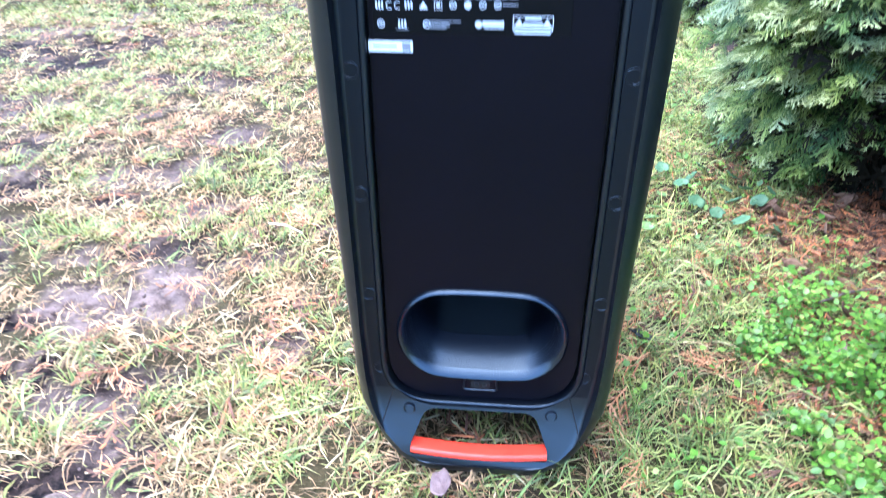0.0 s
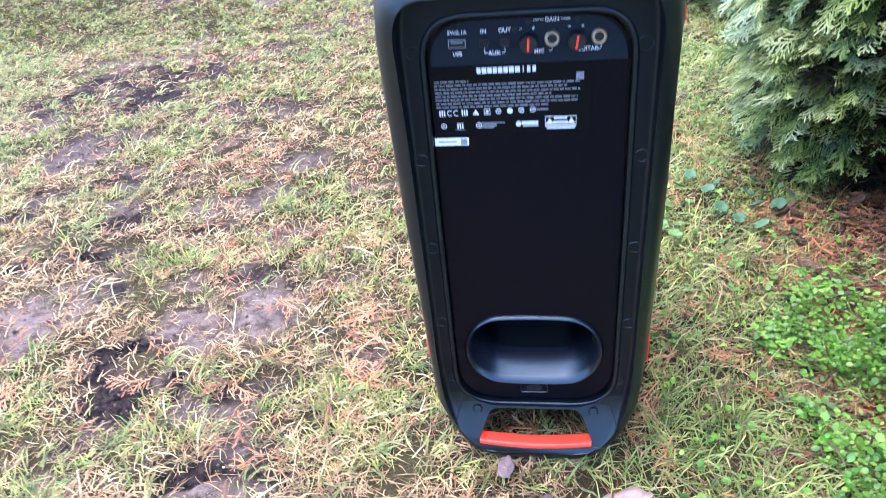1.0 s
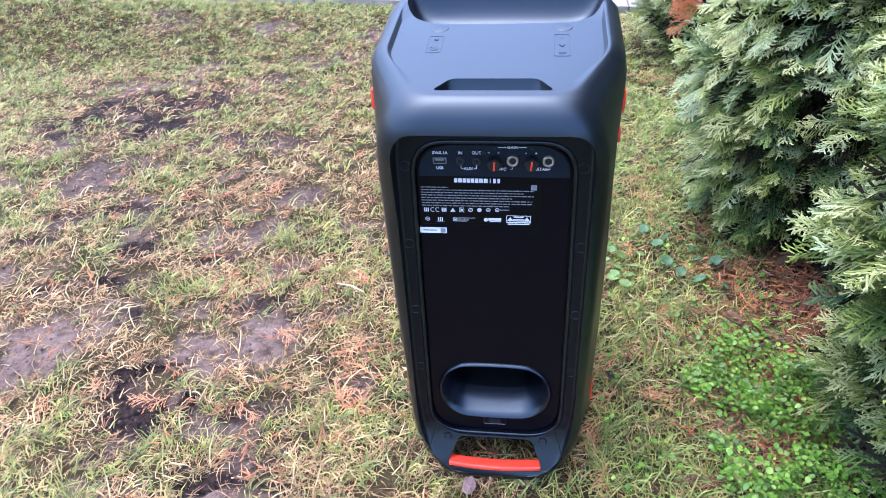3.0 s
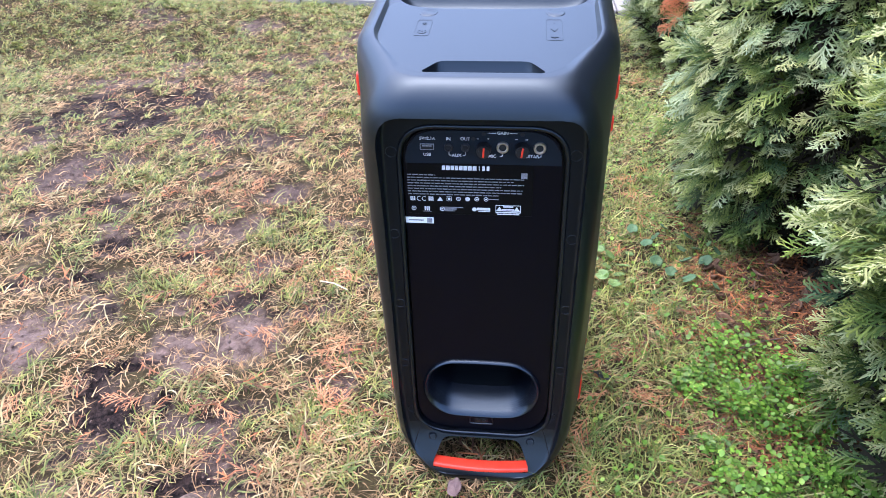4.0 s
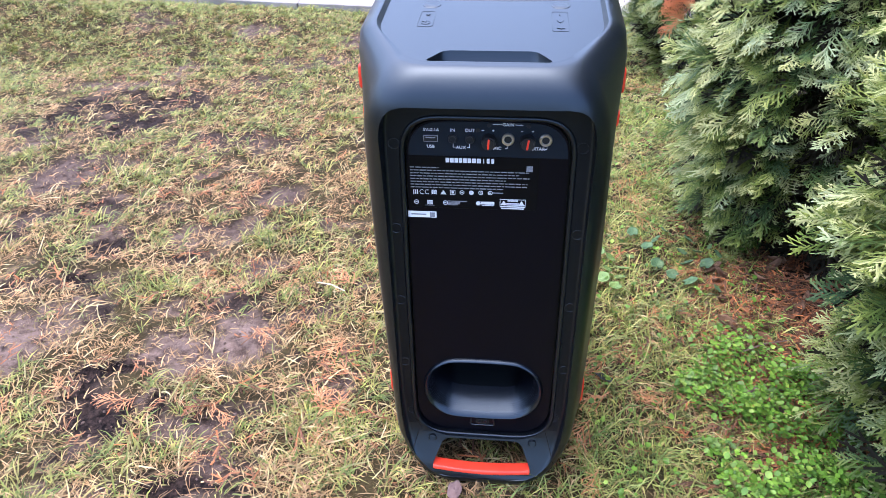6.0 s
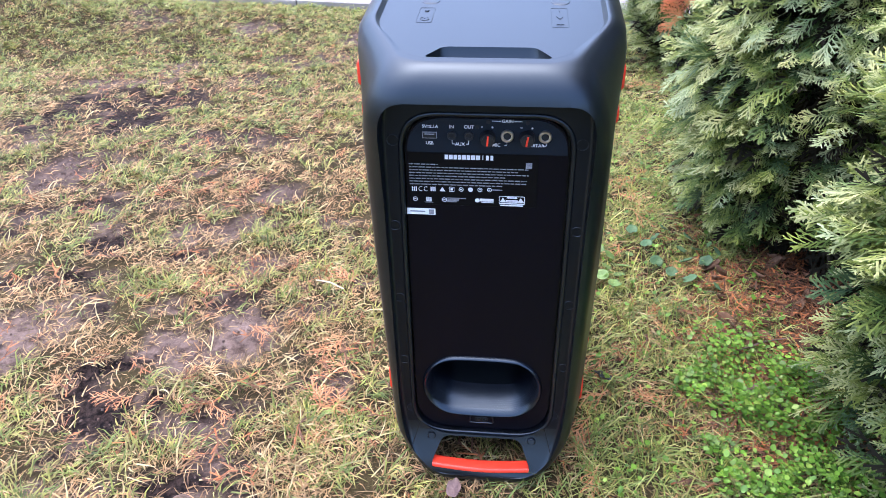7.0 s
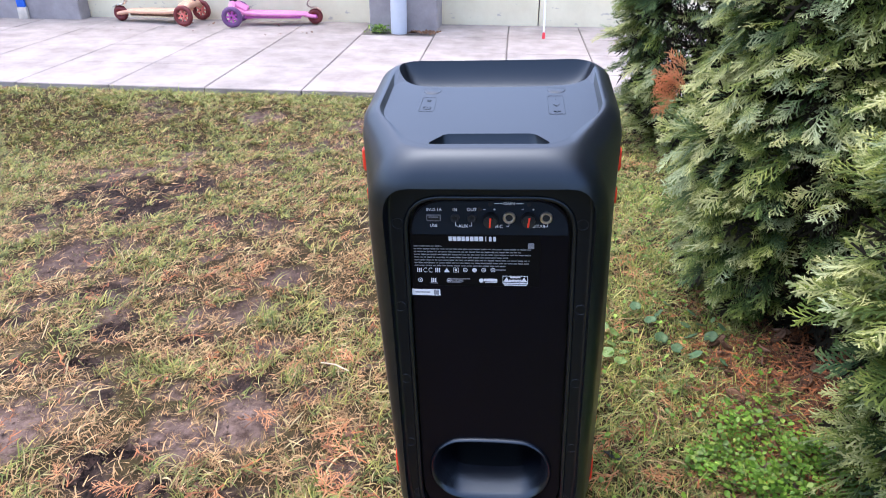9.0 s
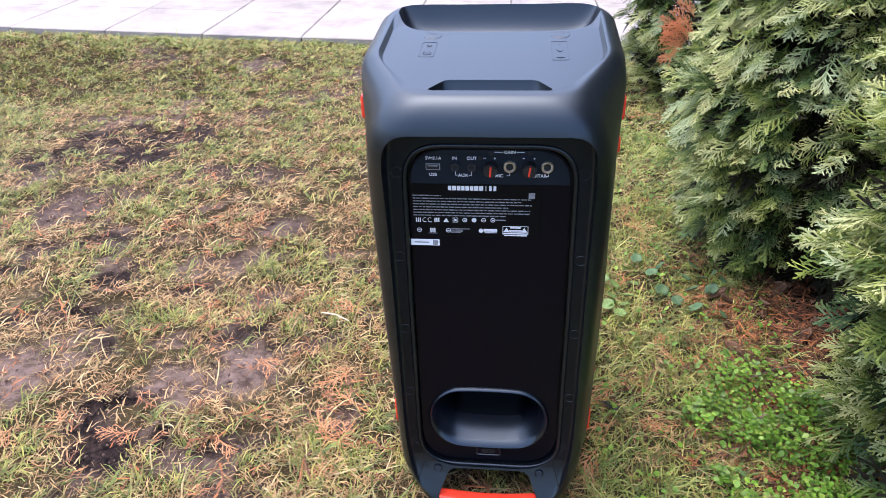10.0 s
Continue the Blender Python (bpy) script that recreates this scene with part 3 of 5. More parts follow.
def blades(name, mat, label, zones, seed, length, height, width, keep, tuft=8, spread=0.007, segs=2, curl=1.2):
    """Bent ribbons of grass in tufts, each a strip of two quads."""
    rng = np.random.default_rng(seed)
    xs, ys = [], []
    for x0, x1, y0, y1, per in zones:
        k = int((x1 - x0) * (y1 - y0) * per / tuft)
        xs.append(rng.uniform(x0, x1, k)), ys.append(rng.uniform(y0, y1, k))
    x, y = np.concatenate(xs), np.concatenate(ys)
    bare, dark = soil_at(x, y)
    ok = rng.random(len(x)) < keep(x, y, bare, dark)
    x, y, bare = x[ok], y[ok], bare[ok]
    lean = np.repeat(rng.uniform(0, 2 * np.pi, len(x)), tuft)
    vigour = np.repeat(rng.uniform(0.65, 1.3, len(x)), tuft)
    x, y, bare = (np.repeat(q, tuft) for q in (x, y, bare))
    x, y = x + rng.normal(0, spread, len(x)), y + rng.normal(0, spread, len(y))
    ok = ~((np.abs(x) < 0.112) & (y > -0.062) & (y < 0.14)) & (y < 2.066)
    x, y, bare, lean, vigour = x[ok], y[ok], bare[ok], lean[ok], vigour[ok]
    m = len(x)
    far = 1 + 0.25 * step(0.5, 1.4, y)
    L = rng.uniform(*length, m) * vigour * (1 - 0.15 * step(0.6, 1.3, y))
    H = L * rng.uniform(*height, m)
    Wd = rng.uniform(*width, m) * far
    az = lean + rng.normal(0, 1.5, m)
    bend = rng.uniform(-curl, curl, m)
    z = lawn(x, y) - 0.003 - 0.005 * bare
    st = np.linspace(0, 1, segs + 1)
    rise = np.sin(st * 2.2) ** 0.8
    verts = np.zeros((m, segs + 1, 2, 3))
    cx, cy = x.copy(), y.copy()
    for k in range(segs + 1):
        a = az + bend * st[k]
        if k:
            cx, cy = cx + np.cos(a) * L / segs, cy + np.sin(a) * L / segs
        cz = z + H * rise[k] + 0.002
        w = Wd * (1 - 0.9 * st[k] ** 2.5) / 2
        verts[:, k, 0] = np.stack([cx - np.sin(a) * w, cy + np.cos(a) * w, cz + w * 0.5], -1)
        verts[:, k, 1] = np.stack([cx + np.sin(a) * w, cy - np.cos(a) * w, cz - w * 0.5], -1)
    base = np.arange(m)[:, None, None] * (2 * segs + 2)
    q = np.array([[2 * k, 2 * k + 1, 2 * k + 3, 2 * k + 2] for k in range(segs)])[None]
    return quads_object(name, verts.reshape(-1, 3), (base + q).reshape(-1, 4), mat, label, "grass")


def shade_side(x, y):
    """The strip along the shrubs, where weeds and needles replace the grass."""
    return step(0.40, 0.52, x + 0.10 * (value_noise(x, y, 0.1, 31) - 0.5))


def keep_green(x, y, bare, dark):
    lush = 0.05 + 0.78 * step(0.38, 0.66, value_noise(x, y, 0.055, 41) * 0.6 + value_noise(x, y, 0.2, 42) * 0.4) + 0.5 * step(1.55, 1.9, y) + 0.5 * step(0.10, 0.18, x) + 0.3 * step(0.6, 1.0, y)
    return np.clip(lush * (1 - (0.985 - 0.35 * step(0.6, 1.0, y)) * bare) * (1 - 0.9 * dark) * (1 - 0.9 * shade_side(x, y)), 0.0, 1)


def keep_straw(x, y, bare, dark):
    dry = 0.30 + 0.85 * step(0.38, 0.66, 0.5 * value_noise(x, y, 0.10, 51) + 0.5 * value_noise(x, y, 0.035, 52))
    dry = dry * (1 - 0.10 * step(0.5, 0.9, y))
    return np.clip(dry * (1 - (0.86 - 0.30 * step(0.6, 1.0, y)) * bare) * (1 - 0.92 * dark) * (1 - 0.8 * shade_side(x, y)), 0.012, 1)


def keep_thatch(x, y, bare, dark):
    cover = 0.45 + 0.6 * step(0.3, 0.6, value_noise(x, y, 0.05, 55))
    return np.clip(cover * (1 - (0.84 - 0.3 * step(0.6, 1.0, y)) * bare) * (1 - 0.9 * dark) * (1 - 0.7 * shade_side(x, y)), 0.01, 1)


blades("lawn_grass", GREEN_BLADE, "short green lawn grass in uneven tufts", [(*z[:4], z[4] * 32000) for z in ZONES], 61, (0.012, 0.036), (0.12, 0.65), (0.0012, 0.0025), keep_green, 10, 0.0075, 2, 1.0)
blades("dead_grass", STRAW, "flattened straw-coloured dead grass between the tufts", [(*z[:4], z[4] * 46000) for z in ZONES], 67, (0.010, 0.032), (0.02, 0.36), (0.0010, 0.0021), keep_straw, 6, 0.012, 2, 1.0)
blades("grass_thatch", THATCH, "matted brown thatch of short dead grass bits", [(*z[:4], z[4] * 58000) for z in ZONES], 69, (0.006, 0.018), (0.02, 0.22), (0.0012, 0.0026), keep_thatch, 6, 0.014, 1, 0.5)
blades("verge_grass", VERGE_BLADE, "longer green grass beside the loudspeaker and the shrubs", [(0.105, 0.50, -0.5, 1.4, 14500), (0.02, 0.30, -0.5, -0.13, 7000), (-3.0, 0.9, 1.93, 2.06, 9000)], 71, (0.018, 0.055), (0.15, 0.7), (0.0009, 0.0019),
       lambda x, y, bare, dark: np.clip((1 - shade_side(x, y)) * (0.3 + 0.7 * step(0.3, 0.6, value_noise(x, y, 0.06, 91))), 0, 1), 8, 0.008)
blades("long_grass", LONG_BLADE, "longer pale curved grass blades lying across the lawn", [(-1.15, 0.40, -0.55, 0.45, 3800), (-1.6, 0.4, 0.45, 1.2, 2400)], 79, (0.024, 0.052), (0.05, 0.36), (0.0013, 0.0024), lambda x, y, bare, dark: keep_straw(x, y, bare, dark) * (1 - 0.9 * bare), 4, 0.012, 3, 1.2)
OUTER = [(-7, -2.85, -3, 2.06), (-2.85, -1.95, -3, 1.2), (-1.95, -1.25, -3, 0.5), (-1.25, 4, -3, -0.58), (0.95, 4, -0.58, 2.06)]
blades("outer_lawn", GREEN_BLADE, "coarser lawn grass stretching away on all sides", [(*z, 1500) for z in OUTER], 73, (0.03, 0.07), (0.15, 0.6), (0.0025, 0.005), lambda x, y, bare, dark: 0.25 + 0.75 * step(0.35, 0.6, value_noise(x, y, 0.3, 43)), 12, 0.03, 1)
blades("outer_straw", STRAW, "coarser dead grass in the lawn on all sides", [(*z, 1300) for z in OUTER], 75, (0.03, 0.06), (0.05, 0.4), (0.002, 0.004), lambda x, y, bare, dark: 0.3 + 0.7 * step(0.4, 0.65, value_noise(x, y, 0.25, 53)), 8, 0.03, 1)


def crumbs():
    """Small lumps of soil, thick on the bare patches."""
    r = np.random.default_rng(83)
    k = 17000
    x, y = r.uniform(-1.2, 0.2, k), r.uniform(-0.5, 1.0, k)
    bare, dark = soil_at(x, y)
    ok = r.random(k) < 0.02 + 0.40 * bare
    x, y = x[ok], y[ok]
    k = len(x)
    base = np.array([(1, 0, 0), (0, 1, 0), (-1, 0, 0), (0, -1, 0), (0, 0, 1), (0, 0, -1)], float)
    rad = 0.0010 + 0.0030 * r.random(k) ** 3
    v = base[None] * rad[:, None, None] * r.uniform(0.6, 1.3, (k, 6, 1))
    a = r.uniform(0, 6.28, k)
    vx, vy = v[..., 0] * np.cos(a)[:, None] - v[..., 1] * np.sin(a)[:, None], v[..., 0] * np.sin(a)[:, None] + v[..., 1] * np.cos(a)[:, None]
    v = np.stack([vx + x[:, None], vy + y[:, None], v[..., 2] + (lawn(x, y) - 0.004)[:, None]], -1)
    f = (np.arange(k)[:, None, None] * 6 + np.array([(0, 1, 4), (1, 2, 4), (2, 3, 4), (3, 0, 4), (1, 0, 5), (2, 1, 5), (3, 2, 5), (0, 3, 5)])[None]).reshape(-1, 3)
    quads_object("soil_crumbs", v.reshape(-1, 3), f, CRUMB, "small crumbs of damp soil on the bare patches", "soil")


crumbs()

# ---- paving ----
S = 0.4106
PX, PY, PZ = -2.0787, 2.067, -0.007
paving = tagged(mesh_ob("paving", [(-9.4, PY + 0.006, PZ - 0.005), (9, PY + 0.006, PZ - 0.005), (9, 3.75, PZ - 0.005), (-9.4, 3.75, PZ - 0.005),
                                   (-9.4, PY + 0.006, -0.10), (9, PY + 0.006, -0.10), (9, 3.75, -0.10), (-9.4, 3.75, -0.10)],
                        [(0, 1, 2, 3), (0, 4, 5, 1), (1, 5, 6, 2), (2, 6, 7, 3), (3, 7, 4, 0), (4, 7, 6, 5)], JOINT),
                "pale square concrete paving slabs in a terrace strip", "paving", kind="structure")


def build_paving():
    kinds = []
    for gap in (0.0045, 0.0065):
        bm = box(S - gap, S - 0.0022, 0.05, pose(0, 0, -0.025), 0.003, 1)
        me = bpy.data.meshes.new("slab")
        bm.to_mesh(me)
        bm.free()
        me.materials.append(SLAB)
        kinds.append(me)
    rng = random.Random(5)
    for i in range(-8, 15):
        for j in range(4):
            # the bed round the pillar stays open
            if j == 3 and 3 <= i <= 3:
                continue
            ob = new("slab", kinds[i >= 2])
            ob.matrix_world = pose(PX + (i + 0.5) * S, PY + (j + 0.5) * S, PZ + rng.uniform(-0.0010, 0.0010), rng.uniform(-0.10, 0.10), rng.uniform(-0.12, 0.12), rng.uniform(-0.3, 0.3))
            ob.parent = paving


# ---- house wall, pillar, grey cabinet ----
def wall_piece(name, x0, x1, y0, y1, z0, z1, mat, label, bevel=0.004):
    me = bpy.data.meshes.new(name)
    bm = box(x1 - x0, y1 - y0, z1 - z0, pose((x0 + x1) / 2, (y0 + y1) / 2, (z0 + z1) / 2), bevel, 1)
    bm.to_mesh(me)
    bm.free()
    return tagged(finish(name, me, mat), label, "wall", kind="structure")


WY = 3.72
wall_piece("wall_north", -9.4, -0.60, WY, WY + 0.25, -0.1, 1.05, CREAM, "low cream painted garden wall with peeling base")
wall_piece("wall_east", -0.60, 0.1465, WY + 0.002, WY + 0.25, -0.1, 1.05, CREAM, "cream painted wall panel beside the pillar")
wall_piece("wall_far_east", 0.1535, 9, WY, WY + 0.25, -0.1, 1.05, CREAM, "cream painted wall panel with stained base")


tagged(mesh_ob("wall_joint", [(0.1465, WY + 0.03, -0.1), (0.1535, WY + 0.03, -0.1), (0.1535, WY + 0.03, 1.05), (0.1465, WY + 0.03, 1.05)], [(0, 1, 2, 3)], GREYWALL),
       "narrow grey joint between wall panels", "wall", kind="structure")
wall_piece("pillar", -0.82, -0.43, 3.44, WY - 0.003, -0.1, 1.12, GREYWALL, "grey concrete pillar standing before the cream wall", 0.006)
wall_piece("grey_wall", -4.6, -2.66, 3.60, WY - 0.003, -0.05, 1.05, GREYWALL, "weathered grey wall section beside the scooters", 0.006)


def downpipe():
    d = thing("downpipe", pose(-0.645, 3.40, PZ - 0.004), "pale grey metal pipe standing in front of the pillar", "pipe")
    part("pipe", cyl(0.046, 0.046, 1.10, seg=24), PIPE, d)
    for z in (0.40, 0.95):
        part("clamp", cyl(0.050, 0.050, 0.03, pose(0, 0, z), 24), GREYWALL, d)


def blue_tool():
    d = thing("blue_panel", pose(-3.02, 3.585, PZ + 0.07), "blue plastic strip fixed to the grey wall", "panel")
    part("strip", box(0.052, 0.02, 0.6, pose(0, 0, 0.30), 0.006), BLUE, d)
    part("base_block", box(0.06, 0.022, 0.075, pose(0, 0, -0.038), 0.004), PEEL, d)


def pole():
    d = thing("white_pole", pose(0.170, 3.30, PZ, -19.0, -0.6, 0), "thin white pole with a red tip leaning on the wall", "pole")
    part("shaft", cyl(0.0062, 0.0062, 1.30, pose(0, 0, 0.035), 12), WHITE, d)
    part("tip", cyl(0.0085, 0.008, 0.034, pose(0, 0, 0.0), 12, 0.002), RED, d, "red plastic tip")


downpipe(), blue_tool(), pole()


# ---- scooters: nose along +x ----
def wheel(name, parent, m, r, w, tyre_mat, rim_mat, spokes):
    wh = part(name, tube([(math.cos(a) * (r - w * 0.45), 0, math.sin(a) * (r - w * 0.45)) for a in [2 * math.pi * k / 28 for k in range(28)]], w * 0.5, 10, closed=True), tyre_mat, parent)
    wh.matrix_local = m
    bm = cyl(r * 0.24, r * 0.24, w * 0.9, pose(0, w * 0.45, 0, 90), 16)
    for k in range(spokes):
        a = 2 * math.pi * k / spokes
        box(r * 0.58, w * 0.5, r * 0.17, pose(math.cos(a) * r * 0.47, 0, math.sin(a) * r * 0.47, 0, -math.degrees(a), 0), 0.002, 1, bm)
    tube([(math.cos(a) * r * 0.72, 0, math.sin(a) * r * 0.72) for a in [2 * math.pi * k / 28 for k in range(28)]], w * 0.27, 8, bm, True)
    part("rim", bm, rim_mat, wh)
    part("hub_cap", cyl(r * 0.10, r * 0.08, w * 1.1, pose(0, w * 0.55, 0, 90), 12), BLACK, wh)
    return wh


def scooter(m, body_mat, tyre_mat, rim_mat, rear_mat, label):
    s = thing("kick_scooter", m @ Matrix.Scale(1.1, 4), label, "scooter", "scooters by the wall")
    top, low = [], []
    prof = [(-0.20, 0.030, 0.052, 0.060), (-0.17, 0.042, 0.050, 0.066), (-0.08, 0.056, 0.050, 0.070), (0.06, 0.058, 0.052, 0.072), (0.15, 0.048, 0.056, 0.078), (0.19, 0.036, 0.066, 0.096)]
    rings = []
    for x, w, z0, z1 in prof:
        rings.append([Vector((x, p[0], p[1])) for p in fillet([(-w, z0 - 0.004), (w, z0 - 0.004), (w, z1 - 0.006), (-w, z1 - 0.006)], 0.008, 3)])
    part("deck", loft(rings), body_mat, s)
    part("grip_pad", box(0.24, 0.080, 0.004, pose(-0.01, 0, 0.0645, 0, -1.2, 0), 0.0015), body_mat, s)
    part("underside", box(0.30, 0.07, 0.014, pose(0.0, 0, 0.040), 0.004), DECKPAD if body_mat is PEACH else MAGENTA, s)
    # front arms and steering head
    arm = tube([(0.14, 0, 0.07), (0.185, 0, 0.095), (0.215, 0, 0.105)], [0.03, 0.028, 0.022], 10)
    tube([(0.20, -0.095, 0.075), (0.205, -0.05, 0.098), (0.21, 0, 0.104), (0.205, 0.05, 0.098), (0.20, 0.095, 0.075)], [0.014, 0.019, 0.023, 0.019, 0.014], 10, arm)
    part("front_arm", arm, body_mat, s)
    for y in (-0.105, 0.105):
        wheel("front_wheel", s, pose(0.20, y, 0.053), 0.053, 0.026, tyre_mat, rim_mat, 7)
    wheel("rear_wheel", s, pose(-0.225, 0, 0.040), 0.040, 0.030, rear_mat, rim_mat, 5)
    fork = bmesh.new()
    for y in (-0.026, 0.026):
        tube([(-0.17, y, 0.050), (-0.20, y, 0.046), (-0.23, y, 0.041)], [0.011, 0.010, 0.008], 8, fork)
    part("rear_fork", fork, body_mat, s)
    br = [[Vector((x, y, z)) for y in (-0.018, 0.018)] + [Vector((x + 0.004, y, z + 0.004)) for y in (0.018, -0.018)] for x, z in ((-0.262, 0.070), (-0.235, 0.084), (-0.205, 0.084), (-0.188, 0.096), (-0.190, 0.112), (-0.205, 0.126), (-0.214, 0.130))]
    part("foot_brake", loft(br), PEEL if body_mat is PEACH else PALELEAF, s)
    st = cyl(0.021, 0.019, 0.05, pose(0.21, 0, 0.100, 0, -8, 0), 16, 0.003)
    cyl(0.016, 0.016, 0.16, pose(0.205, 0, 0.145, 0, -8, 0), 16, bm=st)
    cyl(0.022, 0.022, 0.018, pose(0.203, 0, 0.160, 0, -8, 0), 16, 0.003, st)
    part("steering_column", st, BLACK, s, "black steering column")
    part("handlebar_pole", tube([(0.185, 0, 0.29), (0.12, 0, 0.72)], 0.013, 12), WHITE, s)
    part("handlebar", tube([(0.12, -0.14, 0.725), (0.12, 0.14, 0.725)], 0.012, 12), BLACK, s)
    return s


scooter(pose(-2.135, 3.56, PZ + 0.004, 0, 0, -4), PEACH, DARKRED, CORAL, DARKRED, "peach kick scooter with dark red wheels parked on the paving")
scooter(pose(-1.425, 3.565, PZ + 0.004, 0, 0, 188), PINK, GREYTYRE, MAGENTA, DARKRED, "pink three-wheel kick scooter parked beside the peach one")

# ---- loudspeaker, seen from behind ----
SPK = LEVEL @ pose(0.002, 0, 0.0, 0, 1.9, 0)
spk = thing("loudspeaker", SPK, "tall black portable loudspeaker standing upright on the muddy lawn", "loudspeaker")


def top_plane(y):
    return 0.5364 + 0.0509 * y


def body_ring(z, wr, yr, ws, yb, yfs, wf, yf, rr, rs, flat=None, inset=0.0):
    wb = ws - inset
    c = [(-wr, yr), (wr, yr), (wb, yb), (ws, yfs), (wf, yf), (-wf, yf), (-ws, yfs), (-wb, yb)]
    pts = fillet(c, [rr, rr, rs, rs, rr, rr, rs, rs], 6)
    if flat is not None:
        rise = 0.0 if flat < 0 else 1.0
        return [Vector((p[0], p[1], top_plane(p[1]) + rise * (0.0054 * float(step(-0.125, -0.035, p[1])) - flat))) for p in pts]
    return [Vector((p[0], p[1], z)) for p in pts]


def speaker_body():
    rows = [(0.003, 0.052, -0.140, 0.0900, -0.045), (0.006, 0.060, -0.151, 0.0980, -0.05), (0.011, 0.067, -0.158, 0.1055, -0.054), (0.019, 0.0735, -0.1615, 0.1105, -0.056),
            (0.030, 0.0810, -0.1615, 0.1145, -0.058), (0.040, 0.0865, -0.1600, 0.1170, -0.06), (0.052, 0.0915, -0.1580, 0.1190, -0.06), (0.074, 0.0980, -0.1545, 0.1208, -0.06), (0.105, 0.1015, -0.1510, 0.1215, -0.06),
            (0.15, 0.1030, -0.1485, 0.1228, -0.06), (0.19, 0.1045, -0.147, 0.1240, -0.06), (0.29, 0.1075, -0.147, 0.1258, -0.06), (0.38, 0.1095, -0.149, 0.1270, -0.058), (0.44, 0.109, -0.1565, 0.1292, -0.054), (0.462, 0.1065, -0.1632, 0.1312, -0.050),
            (0.478, 0.1035, -0.1670, 0.1328, -0.046), (0.490, 0.0995, -0.1678, 0.1341, -0.043), (0.4985, 0.0960, -0.1671, 0.1346, -0.0415), (0.504, 0.0930, -0.1659, 0.1349, -0.041), (0.510, 0.0895, -0.1638, 0.1351, -0.040)]
    rings = [body_ring(z, wr, yr, ws, yb, 0.085, ws - 0.02, 0.144, 0.022 + 0.020 * float(step(0.30, 0.50, z)) + 0.030 * float(1 - step(0.035, 0.09, z)), 0.030 + 0.05 * float(step(0.30, 0.50, z)), None, 0.003 * float(step(0.30, 0.50, z))) for z, wr, yr, ws, yb in rows]
    # tight crest, then down to the sunken top
    for f, wr, yr, ws, yb, fr in ((0.0125, 0.0850, -0.1608, 0.1320, -0.043, 0.138), (0.0072, 0.0808, -0.1565, 0.1278, -0.045, 0.133), (0.0036, 0.0772, -0.1522, 0.1236, -0.047, 0.128),
                                  (0.0014, 0.0742, -0.1484, 0.1200, -0.050, 0.124), (0.0004, 0.0718, -0.1458, 0.1175, -0.051, 0.121), (0.0000, 0.0700, -0.1440, 0.1158, -0.052, 0.118)):
        rings.append(body_ring(0, wr, yr, ws, yb, fr - 0.030, ws - 0.014, fr, 0.040, 0.08, f, 0.003))
    rings.append(body_ring(0, 0.0680, -0.1390, 0.1135, -0.054, 0.078, 0.100, 0.112, 0.040, 0.08, 0.0004, 0.003))
    rings.append(body_ring(0, 0.0655, -0.1370, 0.1095, -0.056, 0.042, 0.104, 0.056, 0.040, 0.08, -1, 0.003))
    rings.append(body_ring(0, 0.0640, -0.1357, 0.1080, -0.056, 0.040, 0.102, 0.053, 0.040, 0.08, -1, 0.003))
    # the whole shell leans a little against its back panel
    rings = [[Vector((p.x - 0.008 * (p.z - 0.25), p.y, p.z)) for p in r] for r in rings]
    bm = loft(rings)
    # sunken back: its floor runs out towards the foot, its sides close in below
    rec = []
    for z, w, y in ((0.0215, 0.045, -0.1600), (0.0235, 0.058, -0.1595), (0.028, 0.068, -0.1575), (0.035, 0.0755, -0.1545), (0.045, 0.0812, -0.1493), (0.060, 0.0862, -0.1416), (0.072, 0.0890, -0.1366), (0.083, 0.0912, -0.1342), (0.105, 0.0938, -0.1335),
                    (0.14, 0.0956, -0.1335), (0.30, 0.0962, -0.1335), (0.44, 0.0965, -0.1335), (0.460, 0.0962, -0.1335), (0.468, 0.0957, -0.1335), (0.475, 0.0948, -0.1335), (0.481, 0.0934, -0.1335), (0.4862, 0.0913, -0.1335), (0.4905, 0.0885, -0.1335), (0.4940, 0.0850, -0.1335), (0.4966, 0.0808, -0.1335), (0.4983, 0.0758, -0.1335), (0.4993, 0.0700, -0.1335)):
        rec.append([Vector((p[0], p[1], z)) for p in fillet([(-w, -0.25), (w, -0.25), (w, y), (-w, y)], [0.001, 0.001, 0.005, 0.005], 4)])
    rec = loft(rec)
    inner = PANEL_OUT(0.0018)
    cuts = [rec, prism(inner, -0.25, -0.118), prism(oval(0.0640, 0.0405, 0.1395, -0.0005), -0.25, 0.060)]
    # handle opening, open to the ground behind the grip
    op = fillet([(-0.0585, 0.0283), (0.0585, 0.0283), (0.0585, 0.036), (0.046, 0.066), (-0.046, 0.066), (-0.0585, 0.036)], [0.003, 0.003, 0.01, 0.014, 0.014, 0.01], 5)
    cuts.append(prism(op, -0.25, -0.105))
    cuts.append(box(0.13, 0.103, 0.075, pose(0, -0.0915, 0.0225), 0.008))
    # scooped bowl along the front of the top
    nu, nv = 40, 50
    low, high = [], []
    for i in range(nu + 1):
        u = math.sin((i / nu - 0.5) * math.pi)
        y0, y1 = 0.031 + 0.006 * u * u + 0.055 * abs(u) ** 8, 0.1260 - 0.004 * abs(u) ** 4
        row = []
        for j in range(nv + 1):
            v = j / nv
            z = 0.5495 - 0.040 * (1 - v ** 8) * (1 - abs(u) ** 10)
            row.append(Vector((0.1135 * u, y0 + (y1 - y0) * v, z)))
        low.append(row)
        high.append([Vector((p.x, p.y, 0.60)) for p in row])
    b = bmesh.new()
